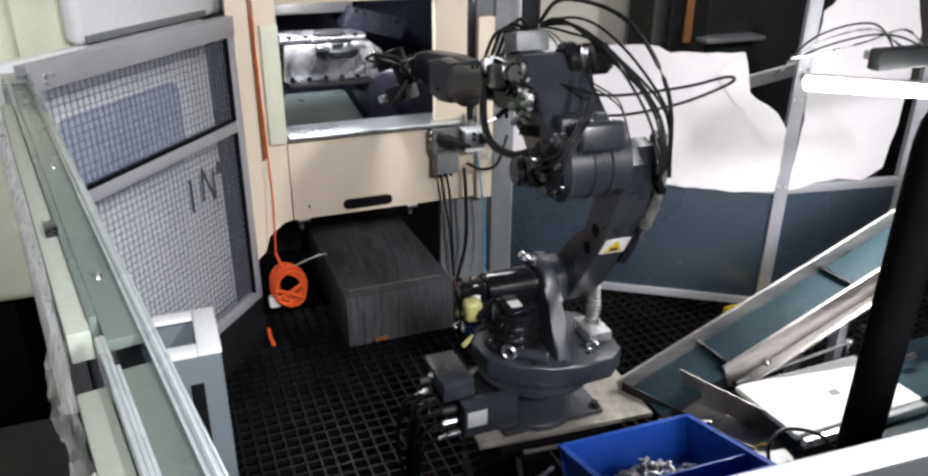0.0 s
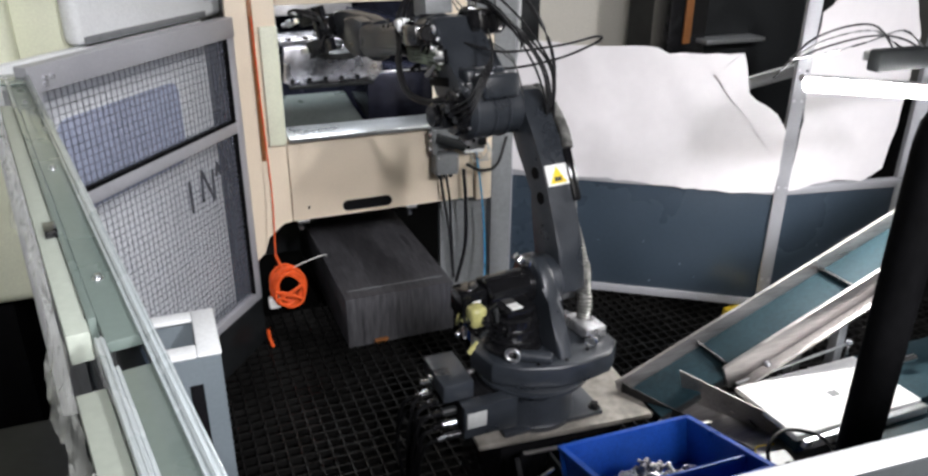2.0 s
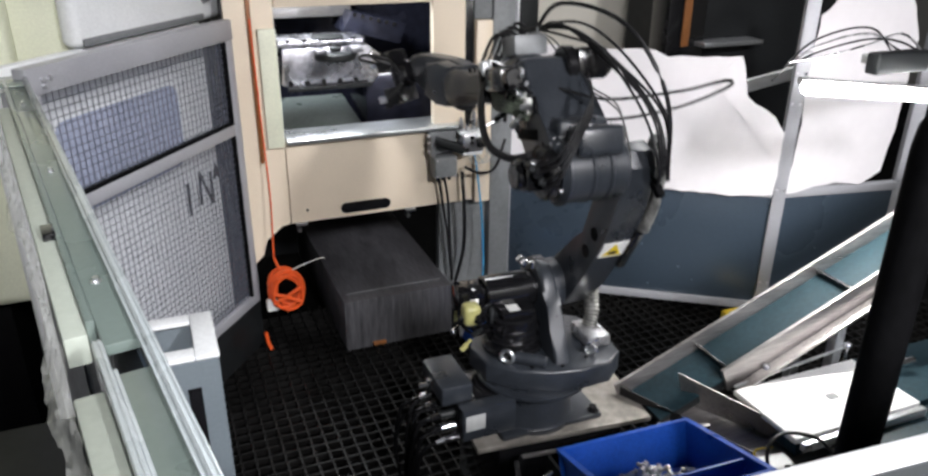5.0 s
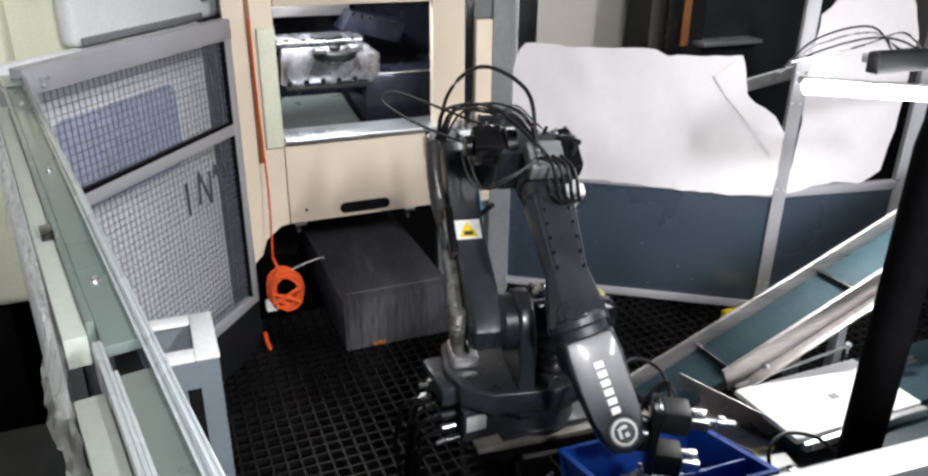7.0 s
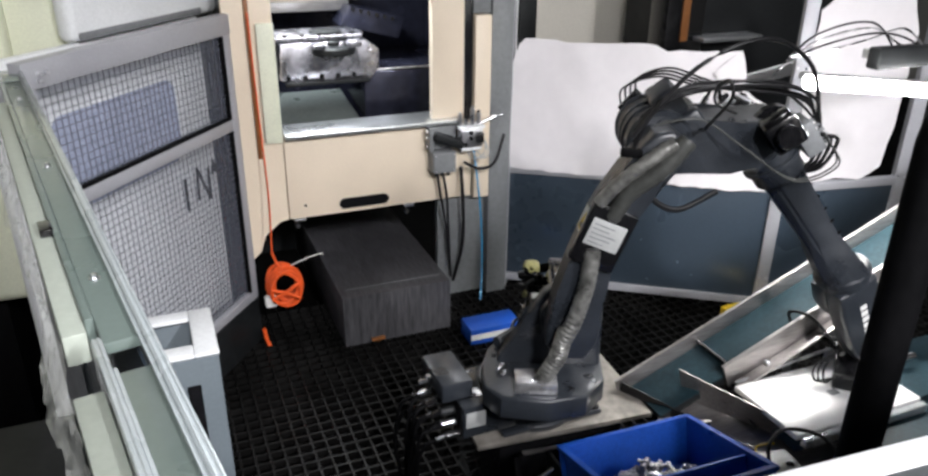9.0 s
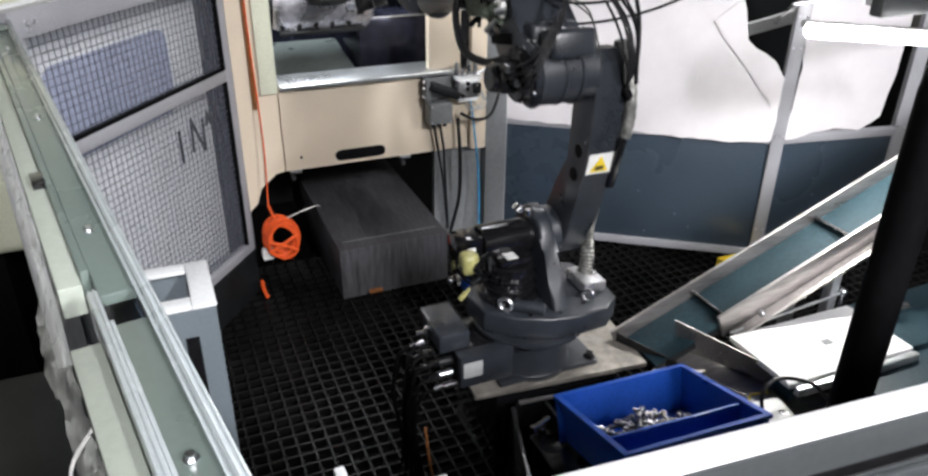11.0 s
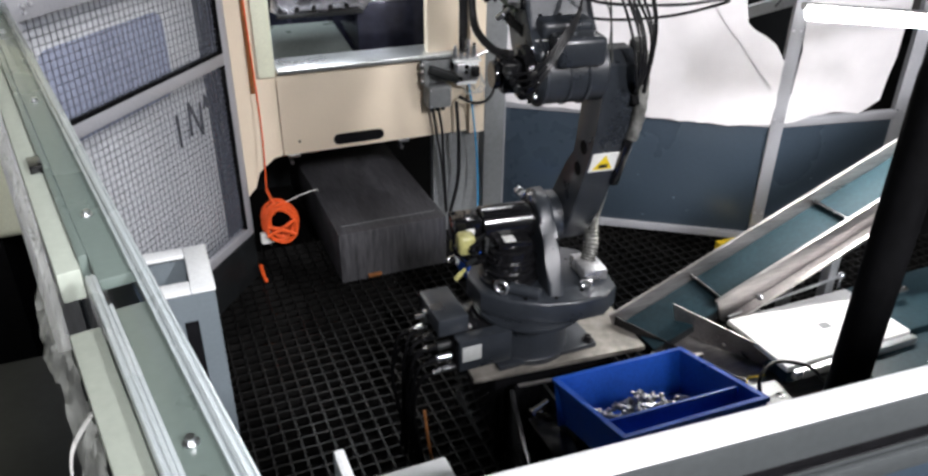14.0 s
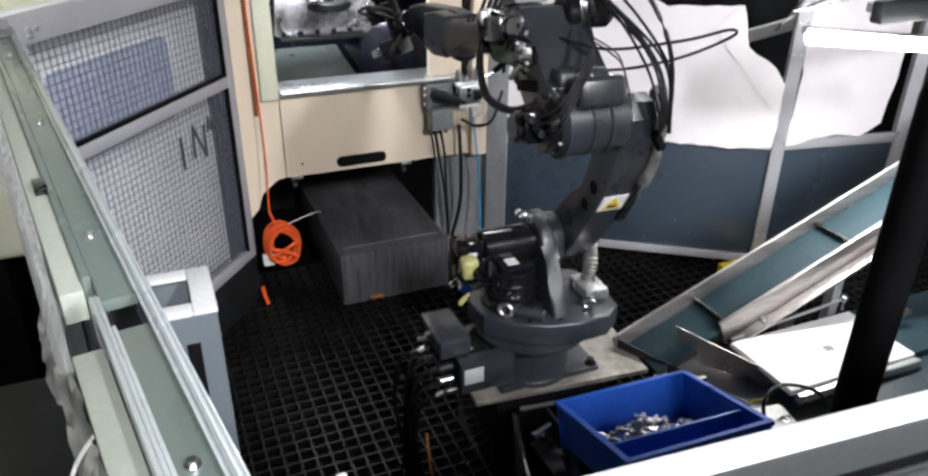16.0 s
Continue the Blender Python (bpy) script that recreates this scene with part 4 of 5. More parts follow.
        lathe(bm, [(-0.028, 0.004), (-0.027, 0.0055), (-0.012, 0.006), (-0.011, 0.011), (-0.003, 0.011), (-0.002, 0.007), (0.018, 0.007), (0.019, 0.010), (0.027, 0.010), (0.028, 0.008)], q, 10)
        ob = solid("turned_part", bm, M_PARTS, "small bright turned metal part in the blue bin", "metal part", "turned parts in the bin")
    fix = thing("clamp_block", (1.6, 1.36, 0.38), "white machined clamp block with bored holes and wires", "clamp block")
    part("block", box(bmesh.new(), -0.08, 0.08, -0.05, 0.05, 0.46, 0.52, 0.004, pose(1.59, 1.385, 0, 0, 0, -8)), M_WHITE, fix)
    part("foot", box(bmesh.new(), -0.03, 0.03, -0.03, 0.03, 0.391, 0.459, 0.003, pose(1.59, 1.385, 0, 0, 0, -8)), M_DARKGREY, fix)
    for x in (-0.05, 0.05):
        part("hole", rod(bmesh.new(), pose(1.59, 1.385, 0, 0, 0, -8) @ Vector((x, -0.02, 0.519)), pose(1.59, 1.385, 0, 0, 0, -8) @ Vector((x, -0.02, 0.5215)), 0.013, seg=14), M_BLACK, fix)
    part("wire", tube(bmesh.new(), [(1.56, 1.36, 0.52), (1.58, 1.4, 0.58), (1.66, 1.42, 0.60), (1.78, 1.40, 0.56), (1.84, 1.38, 0.5)], 0.006), M_CABLE, fix)
    part("wire", tube(bmesh.new(), [(1.54, 1.36, 0.52), (1.55, 1.42, 0.56), (1.60, 1.40, 0.58)], 0.003), M_YELLOW, fix)
    solid("blue_tray", boxed(1.32, 1.60, 3.1, 3.24, 0.0, 0.09, 0.008), M_BLUE, "blue plastic tray on the grating", "tray")
    solid("white_strip", boxed(1.32, 1.585, 3.096, 3.099, 0.03, 0.06, 0), M_LABEL_W, "white strip on the blue tray", "label")
    solid("yellow_crate", boxed(2.66, 2.85, 2.72, 2.84, 0, 0.1, 0.008), M_YELLOW, "yellow plastic crate on the grating", "crate")


CE = math.radians(22.2)


def conveyor():
    cv = thing("incline_conveyor", (1.6, 1.95, 0), "inclined belt conveyor with stainless side rails and petrol belt", "conveyor")
    m = Matrix.Translation((1.46, 0, 0.405)) @ pose(0, 0, 0, 0, -22.2, 0)
    ln = 2.3
    part("belt", box(bmesh.new(), 0.05, ln, 1.83, 2.02, -0.03, -0.022, 0.001, m), M_BELT, cv)
    part("bed", box(bmesh.new(), 0.05, ln, 1.83, 2.02, -0.06, -0.031, 0.002, m), M_DARKGREY, cv)
    part("side_rail", box(bmesh.new(), 0.0, ln, 2.021, 2.035, -0.07, 0.04, 0.002, m), M_STEEL, cv)
    part("side_rail", box(bmesh.new(), 0.33, ln, 1.815, 1.829, -0.07, 0.03, 0.002, m), M_STEEL, cv)
    part("flange", box(bmesh.new(), 0.36, ln, 1.77, 1.814, -0.07, -0.06, 0.002, m), M_STEEL, cv)
    for u in (0.36, 0.95, 1.55):
        part("cleat", box(bmesh.new(), u, u + 0.012, 1.835, 2.018, -0.022, 0.006, 0.002, m), M_BLACK, cv)
    for u in (0.9, 2.0):
        q = m @ Vector((u, 1.93, -0.06))
        part("leg", boxed(q.x - 0.02, q.x + 0.02, 2.0, 2.04, 0, q.z, 0.002), M_ALU, cv)
        part("leg", boxed(q.x - 0.02, q.x + 0.02, 1.82, 1.86, 0, q.z, 0.002), M_ALU, cv)
    ch = thing("discharge_chute", (1.7, 1.7, 0.3), "stainless discharge chute between conveyor and bench", "chute")
    def plate(name, pts, th, mat):
        a, b, c = Vector(pts[0]), Vector(pts[1]), Vector(pts[-1])
        mm = plane_matrix(a, b - a, c - a)
        inv = mm.inverted()
        return part(name, prism(bmesh.new(), [(inv @ Vector(p)).xy for p in pts], th, mm), mat, ch)
    plate("wall_plate", [(1.665, 1.90, 0.40), (1.89, 1.50, 0.40), (1.86, 1.49, 0.47), (1.62, 1.89, 0.54)], 0.004, M_STEEL)
    plate("floor_plate", [(1.45, 1.80, 0.385), (1.60, 1.36, 0.385), (2.0, 1.34, 0.385), (2.0, 1.47, 0.385), (1.68, 1.93, 0.385)], 0.004, M_STEEL)
    plate("end_plate", [(1.47, 2.02, 0.34), (1.70, 1.55, 0.34), (1.70, 1.55, 0.41), (1.47, 2.02, 0.44)], 0.005, M_BLACK)
    part("support", boxed(1.62, 1.70, 1.62, 1.76, 0.0, 0.38, 0.004), M_DARKGREY, ch)


def bench():
    b = thing("inspection_bench", (2.1, 1.6, 0), "steel bench with a bright white inspection plate", "bench")
    part("top", boxed(1.82, 3.2, 1.50, 1.80, 0.40, 0.4775, 0.004), M_BELT, b)
    part("top", boxed(2.06, 3.2, 1.10, 1.498, 0.40, 0.455, 0.004), M_BELT, b)
    for x in (2.1, 3.12):
        for y in (1.14, 1.72):
            part("leg", boxed(x, x + 0.04, y, y + 0.04, 0, 0.399, 0.003), M_ALU, b)
    part("white_plate", boxed(1.78, 2.345, 1.475, 1.775, 0.478, 0.50, 0.004), M_TABLE, b, "bright white inspection plate")
    part("edge", boxed(1.80, 2.35, 1.448, 1.473, 0.456, 0.488, 0.003), M_ALU, b)
    for x, y in ((1.944, 1.803), (2.347, 1.808), (2.40, 1.42)):
        part("knob_stem", rod(bmesh.new(), (x, y, 0.4555), (x, y, 0.53), 0.006, seg=10), M_BRIGHT, b)
        ball = bmesh.new()
        bmesh.ops.create_uvsphere(ball, u_segments=14, v_segments=10, radius=0.014, matrix=pose(x, y, 0.54))
        part("ball_knob", ball, M_BRIGHT, b)
    part("bar", rod(bmesh.new(), (1.80, 1.795, 0.495), (2.36, 1.815, 0.53), 0.006, seg=10), M_ALU, b)
    part("mark", boxed(2.06, 2.10, 1.60, 1.63, 0.5003, 0.502, 0), M_GREY, b)
    part("bar", rod(bmesh.new(), (2.02, 1.25, 0.50), (2.7, 1.36, 0.51), 0.010, seg=10), M_ALU, b)
    part("knob", rod(bmesh.new(), (2.45, 1.66, 0.52), (2.52, 1.655, 0.525), 0.016, lip=0.004, seg=12), M_BRIGHT, b)
    for x in (2.2, 2.45):
        part("bolt", rod(bmesh.new(), (x, 1.29, 0.49), (x, 1.29, 0.54), 0.009, seg=8), M_BRIGHT, b)
    post = thing("black_post", (1.57, 1.1, 0), "matt black round-topped post behind the front beam", "post")
    part("post_tube", lathe(bmesh.new(), [(0, 0.05), (1.61, 0.05), (1.66, 0.044), (1.69, 0.03), (1.705, 0.01)], pose(1.578, 1.12, 0), 28), M_RUBBER, post)
    lp = thing("led_lamp", (2.5, 2.02, 1.4), "bright white LED tube lamp with cables over the bench", "lamp")
    part("led_tube", rod(bmesh.new(), (2.11, 2.02, 1.515), (2.85, 2.02, 1.42), 0.024, seg=14), M_LED, lp, "glowing white tube")
    part("housing", rod(bmesh.new(), (2.10, 2.045, 1.535), (2.86, 2.045, 1.44), 0.014, seg=10), M_ALU, lp)
    part("bracket", boxed(2.48, 2.75, 2.06, 2.12, 1.52, 1.60, 0.01), M_DARKGREY, lp, "dark camera housing")
    part("stand", join(lambda b: box(b, 2.5, 3.56, 2.125, 2.16, 1.55, 1.585, 0.004), lambda b: box(b, 3.56, 3.60, 2.12, 2.16, 0.0, 1.6, 0.004)), M_ALU, lp)
    for k in range(4):
        part("wire", tube(bmesh.new(), [(2.05 - 0.02 * k, 2.06, 1.60 - 0.02 * k), (2.25, 2.1 + 0.02 * k, 1.60 + 0.015 * k), (2.45, 2.1, 1.63 + 0.02 * k), (2.62, 2.1, 1.66 - 0.03 * k), (2.75, 2.08, 1.57)], 0.004, 6), M_CABLE if k % 2 else M_FOIL, lp)


# ---- the robot ----
A1, A2, A3 = 0.11, 0.452, 0.635      # shoulder forward, shoulder height, lower arm
SIDE, MID = 0.192, -0.02            # the lower arm's and the forearm's place to the right of the middle
UP, FORE, TIP = 0.25, 0.80, 0.30   # forearm above the elbow, elbow to flange, flange to wrist cap
Y2Z = plane_matrix((0, 0, 0), (1, 0, 0), (0, 0, 1))   # outline x, z; thickness towards -y (the robot's right)


def robot():
    rb = thing("industrial_robot", (RX, RY, RZ), "dark blue-grey six-axis industrial robot with cables and gripper", "robot")
    ORIGIN[rb.name] = Vector((0, 0, 0))
    p = {}
    # base
    bm = bmesh.new()
    lathe(bm, [(0.0, 0.150), (0.02, 0.152), (0.03, 0.145), (0.13, 0.140), (0.15, 0.155), (0.165, 0.155)], pose(0.02, 0.01, 0), 40)
    p["base"] = base = part("base", bm, M_ROBOT, rb)
    part("foot", box(bmesh.new(), -0.15, 0.24, -0.125, 0.17, 0.0, 0.022, 0.008), M_ROBOT, base)
    part("rear_box", box(bmesh.new(), -0.30, -0.12, -0.07, 0.12, 0.03, 0.15, 0.01), M_BLACK, base)
    cover = part("cover_box", box(bmesh.new(), -0.295, -0.10, -0.115, -0.0705, 0.035, 0.158, 0.005), M_ROBOT, base)
    part("rating_plate", box(bmesh.new(), -0.285, -0.215, -0.1172, -0.1153, 0.075, 0.135, 0.0005), M_PLATE, cover, "pale rating plate")
    part("cover_lip", box(bmesh.new(), -0.30, -0.10, -0.122, -0.07, 0.1585, 0.164, 0.002), M_ROBOT, cover)
    part("junction_box", box(bmesh.new(), -0.355, -0.245, -0.075, 0.125, 0.166, 0.235, 0.008), M_ROBOT, base)
    part("junction_foot", box(bmesh.new(), -0.345, -0.255, -0.05, 0.11, 0.1505, 0.1655, 0.002), M_BLACK, base)
    rnd = random.Random(21)
    for i in range(11):
        y, z = -0.10 + 0.021 * i, 0.055 + 0.034 * (i % 3)
        x = -0.30 - rnd.uniform(0.0, 0.015)
        shell = part("connector", rod(bmesh.new(), (x - 0.055, y, z), (x, y, z), 0.015, lip=0.004, seg=12), (M_BLACK, M_BRIGHT, M_DARKGREY)[i % 3], base)
        part("gland", rod(bmesh.new(), (x - 0.085, y - 0.003, z - 0.004), (x - 0.0555, y, z), 0.008, 0.012, seg=10), M_BRIGHT if i % 4 == 0 else M_BLACK, shell)
        w = rnd.uniform(-0.03, 0.03)
        part("cable", tube(bmesh.new(), [(x - 0.08, y - 0.003, z - 0.004), (x - 0.13, y - 0.01 + w, z - 0.03), (x - 0.145 - 0.4 * w, y + w, -0.12), (-0.43 + w, y + 0.5 * w, -0.385)], 0.007), M_RUBBER, base)
    part("bleed_valve", join(lambda b: rod(b, (-0.36, 0.03, 0.16), (-0.36, 0.03, 0.215), 0.012, lip=0.003, seg=10), lambda b: rod(b, (-0.40, 0.03, 0.195), (-0.33, 0.03, 0.195), 0.009, seg=10)), M_BRIGHT, base, "bright fitting")
    for x, y in ((0.215, -0.10), (0.215, 0.14), (-0.12, 0.14)):
        part("anchor_bolt", bolt(bmesh.new(), (x, y, 0.022), (0, 0, 1), 0.014, 0.02), M_BLACK, base)
    # swivel
    bm = bmesh.new()
    prism(bm, [(-0.15, -0.02), (-0.165, -0.12), (-0.155, -0.235), (-0.10, -0.30), (0.05, -0.315), (0.17, -0.275), (0.235, -0.18), (0.24, 0.02), (0.20, 0.13), (0.10, 0.185), (-0.02, 0.17), (-0.10, 0.09)], 0.083, pose(0, 0, 0.178), 0.010, 3)
    lathe(bm, [(0.158, 0.19), (0.161, 0.204), (0.173, 0.204), (0.176, 0.198)], pose(0.03, -0.03, 0), 48)
    lathe(bm, [(0.1655, 0.165), (0.168, 0.178), (0.180, 0.178)], pose(0.01, -0.02, 0), 44)
    p["swivel"] = sw = part("swivel", bm, M_ROBOT, rb)
    bm = prism(bmesh.new(), [(-0.12, 0.25), (-0.10, 0.30), (-0.055, 0.37), (-0.015, A2 - 0.02), (0.003, A2 + 0.03), (0.03, A2 + 0.075), (A1 - 0.03, A2 + 0.105), (A1 + 0.03, A2 + 0.105), (A1 + 0.08, A2 + 0.075), (A1 + 0.105, A2 + 0.02), (A1 + 0.115, A2 - 0.05), (A1 + 0.12, 0.25)], 0.055, pose(0, -0.045, 0) @ Y2Z, 0.014, 3)
    part("shoulder_bracket", bm, M_ROBOT, sw)
    part("shoulder_hub", rod(bmesh.new(), (A1, -0.06, A2), (A1, -SIDE + 0.045, A2), 0.092, lip=0.01, seg=36), M_ROBOT, sw)
    part("shoulder_motor", join(lambda b: rod(b, (A1, -0.05, A2), (A1, 0.14, A2), 0.065, lip=0.006, seg=28), lambda b: box(b, A1 - 0.045, A1 + 0.045, 0.14, 0.24, A2 - 0.045, A2 + 0.045, 0.008)), M_BLACK, sw, "glossy black servo motor")
    part("motor_label", box(bmesh.new(), 0.0, 0.045, 0.04, 0.08, 0.431, 0.4325, 0), M_LABEL_W, sw)
    part("motor_flange", join(lambda b: rod(b, (0.055, 0.045, 0.262), (0.055, 0.045, 0.285), 0.105, lip=0.006, seg=28), lambda b: rod(b, (0.055, 0.045, 0.31), (0.055, 0.045, 0.318), 0.096, lip=0.002, seg=28), lambda b: rod(b, (0.055, 0.045, 0.35), (0.055, 0.045, 0.358), 0.096, lip=0.002, seg=28)), M_BLACK, sw)
    part("hub_cap", join(lambda b: rod(b, (A1, 0.0, A2 + 0.095), (A1, -0.02, A2 + 0.115), 0.025, lip=0.004), lambda b: rod(b, (A1 - 0.03, -0.03, A2 + 0.09), (A1 - 0.03, -0.03, A2 + 0.112), 0.012)), M_BRIGHT, sw, "bright lifting plug")
    part("swivel_motor", join(lambda b: rod(b, (0.055, 0.045, 0.26), (0.055, 0.045, 0.40), 0.085, lip=0.008, seg=28), lambda b: box(b, -0.005, 0.115, -0.015, 0.105, 0.40, 0.43, 0.006)), M_BLACK, sw, "glossy black servo motor")
    part("eye_bolt", ring_mesh((-0.045, 0.105, 0.286), 0.022, 0.007, (-0.7, 0.7, 0)), M_BRIGHT, sw)
    part("eye_bolt", ring_mesh((-0.10, -0.185, 0.286), 0.020, 0.006, (-0.7, 0.7, 0)), M_BRIGHT, sw)
    part("bumper", rod(bmesh.new(), (-0.045, 0.075, 0.280), (-0.115, -0.01, 0.280), 0.021, lip=0.004, seg=14), M_ROBOT, sw)
    part("conduit", tube(bmesh.new(), [(0.03, -0.245, 0.295), (0.045, -0.262, 0.34), (0.07, -SIDE - 0.078, 0.40), (A1 - 0.03, -SIDE - 0.08, A2 + 0.0), (A1 - 0.02, -SIDE - 0.08, A2 + 0.04)], 0.025, 12, 9, 0.14), M_SLEEVE, sw, "crinkled silver sleeve round the cables")
    part("pale_cover", box(bmesh.new(), -0.06, 0.075, -0.285, -0.195, 0.262, 0.305, 0.008), M_FOIL, sw)
    for k in range(12):
        a = 2 * math.pi * k / 12
        part("flange_bolt", rod(bmesh.new(), (0.04 + 0.165 * math.cos(a), -0.065 + 0.205 * math.sin(a), 0.26), (0.04 + 0.165 * math.cos(a), -0.065 + 0.205 * math.sin(a), 0.266), 0.007, seg=6), M_BLACK, sw)
    for k in range(4):
        part("motor_cable", tube(bmesh.new(), [(A1 - 0.03, 0.22, A2 + 0.01 * k), (A1 - 0.10, 0.23 + 0.01 * k, A2 - 0.02), (0.02, 0.20, 0.40 - 0.015 * k), (0.04, 0.15 - 0.01 * k, 0.35), (0.05, 0.13, 0.30)], 0.0055), M_RUBBER, sw)
    rnd = random.Random(5)
    for k in range(6):
        a = rnd.uniform(-0.04, 0.04)
        part("plug", rod(bmesh.new(), (A1 - 0.05 - 0.012 * k, 0.17 + 0.012 * (k % 3), A2 - 0.03 + a), (A1 - 0.09 - 0.012 * k, 0.19 + 0.01 * (k % 3), A2 - 0.05 + a), 0.013, lip=0.003, seg=10), M_BLACK if k % 2 else M_DARKGREY, sw)
        part("motor_cable", tube(bmesh.new(), [(A1 - 0.09 - 0.012 * k, 0.19, A2 - 0.05 + a), (0.02, 0.23 - 0.015 * k, 0.42 + a), (0.0, 0.20 - 0.015 * k, 0.38 + 0.5 * a), (0.03, 0.15 - 0.01 * k, 0.385), (0.06, 0.11, 0.42)], 0.0055), M_RUBBER, sw)
    # Random small plugs, added so the cable clutter shows scattered glints.
    for k in range(18):
        q = Vector((rnd.uniform(-0.02, 0.10), rnd.uniform(0.10, 0.25), A2 + rnd.uniform(-0.11, 0.03)))
        e = Vector((rnd.uniform(-1, 1), rnd.uniform(-1, 1), rnd.uniform(-1, 1))).normalized()
        part("plug", join(lambda b: rod(b, q, q + e * 0.032, 0.009, lip=0.002, seg=8), lambda b: rod(b, q - e * 0.018, q, 0.006, seg=8)), (M_BLACK, M_DARKGREY, M_BLACK, M_BRIGHT, M_BLACK, M_WRAP)[k % 6], sw)
    part("motor_tag", box(bmesh.new(), A1 - 0.0465, A1 - 0.0452, 0.17, 0.20, A2 - 0.012, A2 + 0.012, 0), M_LABEL_W, sw)
    part("cable_tag", box(bmesh.new(), -0.025, 0.035, 0.19, 0.25, 0.41, 0.485, 0.018, seg=3), M_WRAP, sw, "yellow cable wrap")
    # lower arm, curved, built upright from the shoulder
    out = [(0.07, -0.06), (0.085, 0.0), (0.065, 0.09), (0.02, 0.18), (-0.005, 0.27), (-0.008, 0.31), (-0.008, 0.40), (0.01, 0.48), (0.045, 0.56), (0.062, A3), (0.04, A3 + 0.05), (-0.01, A3 + 0.065), (-0.055, A3 + 0.04), (-0.078, A3 - 0.03), (-0.092, 0.54), (-0.108, 0.45), (-0.113, 0.40), (-0.113, 0.30), (-0.11, 0.21), (-0.10, 0.10), (-0.085, 0.0), (-0.06, -0.06), (0.0, -0.088)]
    bm = prism(bmesh.new(), out, 0.105, pose(0, -SIDE + 0.0525, 0) @ Y2Z, 0.014, 3)
    p["lower_arm"] = la = part("lower_arm", bm, M_ROBOT, rb)
    for z in (0.285, 0.375):
        part("arm_hole_rim", rod(bmesh.new(), (-0.062, -SIDE + 0.0532, z), (-0.062, -SIDE + 0.050, z), 0.027, seg=20), M_ROBOT, la)
        part("arm_hole", rod(bmesh.new(), (-0.062, -SIDE + 0.0545, z), (-0.062, -SIDE + 0.050, z), 0.023, seg=18), M_RUBBER, la)
    part("warning_label", box(bmesh.new(), -0.1155, -0.1132, -SIDE - 0.045, -SIDE + 0.045, 0.315, 0.39, 0), M_LABEL_W, la)
    part("warning_label", box(bmesh.new(), -0.0078, -0.0055, -SIDE - 0.045, -SIDE + 0.045, 0.315, 0.39, 0), M_LABEL_W, la)
    for x, s in ((-0.0053, 1), (-0.1157, -1)):
        tri = prism(bmesh.new(), [(-0.034, 0.323), (0.034, 0.323), (0.0, 0.383)], 0.001, plane_matrix((x, -SIDE, 0), (0, s, 0), (0, 0, 1)))
        part("warning_sign", tri, M_LABEL_Y, la)
        part("warning_mark", boxed(x - 0.0016, x + 0.0016, -SIDE - 0.015, -SIDE + 0.015, 0.330, 0.345, 0), M_LABEL_K, la)
    part("name_box", box(bmesh.new(), -0.128, 0.012, -SIDE - 0.075, -SIDE - 0.044, 0.25, 0.44, 0.008), M_BLACK, la)
    part("name_plate", box(bmesh.new(), -0.110, -0.006, -SIDE - 0.078, -SIDE - 0.0755, 0.315, 0.40, 0.001), M_PLATE, la, "pale grey printed name plate")
    for k in range(5):
        part("print_bar", box(bmesh.new(), -0.102, -0.05 + 0.012 * (k % 3), -SIDE - 0.0790, -SIDE - 0.0782, 0.325 + 0.014 * k, 0.329 + 0.014 * k, 0), M_GREY, la)
    part("conduit", tube(bmesh.new(), [(-0.03, -SIDE - 0.082, -0.01), (-0.025, -SIDE - 0.084, 0.05), (-0.03, -SIDE - 0.08, 0.12), (-0.04, -SIDE - 0.07, 0.2), (-0.07, -SIDE - 0.07, 0.3)], 0.024, 12, 8, 0.12), M_SLEEVE, la, "crinkled grey sleeve round the cables")
    part("conduit", tube(bmesh.new(), [(-0.06, -SIDE - 0.06, 0.41), (-0.05, -SIDE - 0.075, 0.5), (0.0, -SIDE - 0.085, 0.6), (0.03, -SIDE - 0.08, 0.70)], 0.024, 12, 8, 0.12), M_HOSE, la, "corrugated grey cable conduit")
    part("foil_sleeve", tube(bmesh.new(), [(-0.115, -SIDE - 0.068, 0.44), (-0.09, -SIDE - 0.082, 0.52), (-0.04, -SIDE - 0.088, 0.62), (0.0, -SIDE - 0.085, 0.68)], 0.019, 12, 6, 0.12), M_SLEEVE, la, "crinkled grey hose sleeve")
    # elbow housing and forearm tube: x forward along the forearm, origin on the elbow axis
    bm = bmesh.new()
    rod(bm, (0, -SIDE + 0.046, 0), (0, 0.07, 0), 0.095, lip=0.012, seg=36)
    prism(bm, [(-0.09, 0.02), (-0.06, 0.08), (0.03, 0.115), (0.10, UP - 0.02), (0.15, UP + 0.07), (0.23, UP + 0.08), (0.26, UP - 0.07), (0.19, UP - 0.12), (0.135, 0.02), (0.10, -0.05)], 0.20, pose(0, 0.075, 0) @ Y2Z, 0.022, 3)
    rod(bm, (0.18, -MID, UP), (0.375, -MID, UP), 0.086, 0.08, lip=0.012, seg=32)
    rod(bm, (0.30, -MID, UP), (0.315, -MID, UP), 0.092, lip=0.003, seg=32)
    p["elbow"] = el = part("elbow_housing", bm, M_ROBOT, rb)
    for y, r in ((-0.085, 0.101), (-0.03, 0.099), (0.045, 0.101)):
        part("rib", rod(bmesh.new(), (0, y, 0), (0, y + 0.012, 0), r, lip=0.003, seg=36), M_ROBOT, el)
    for k in range(10):
        a = 2 * math.pi * k / 10
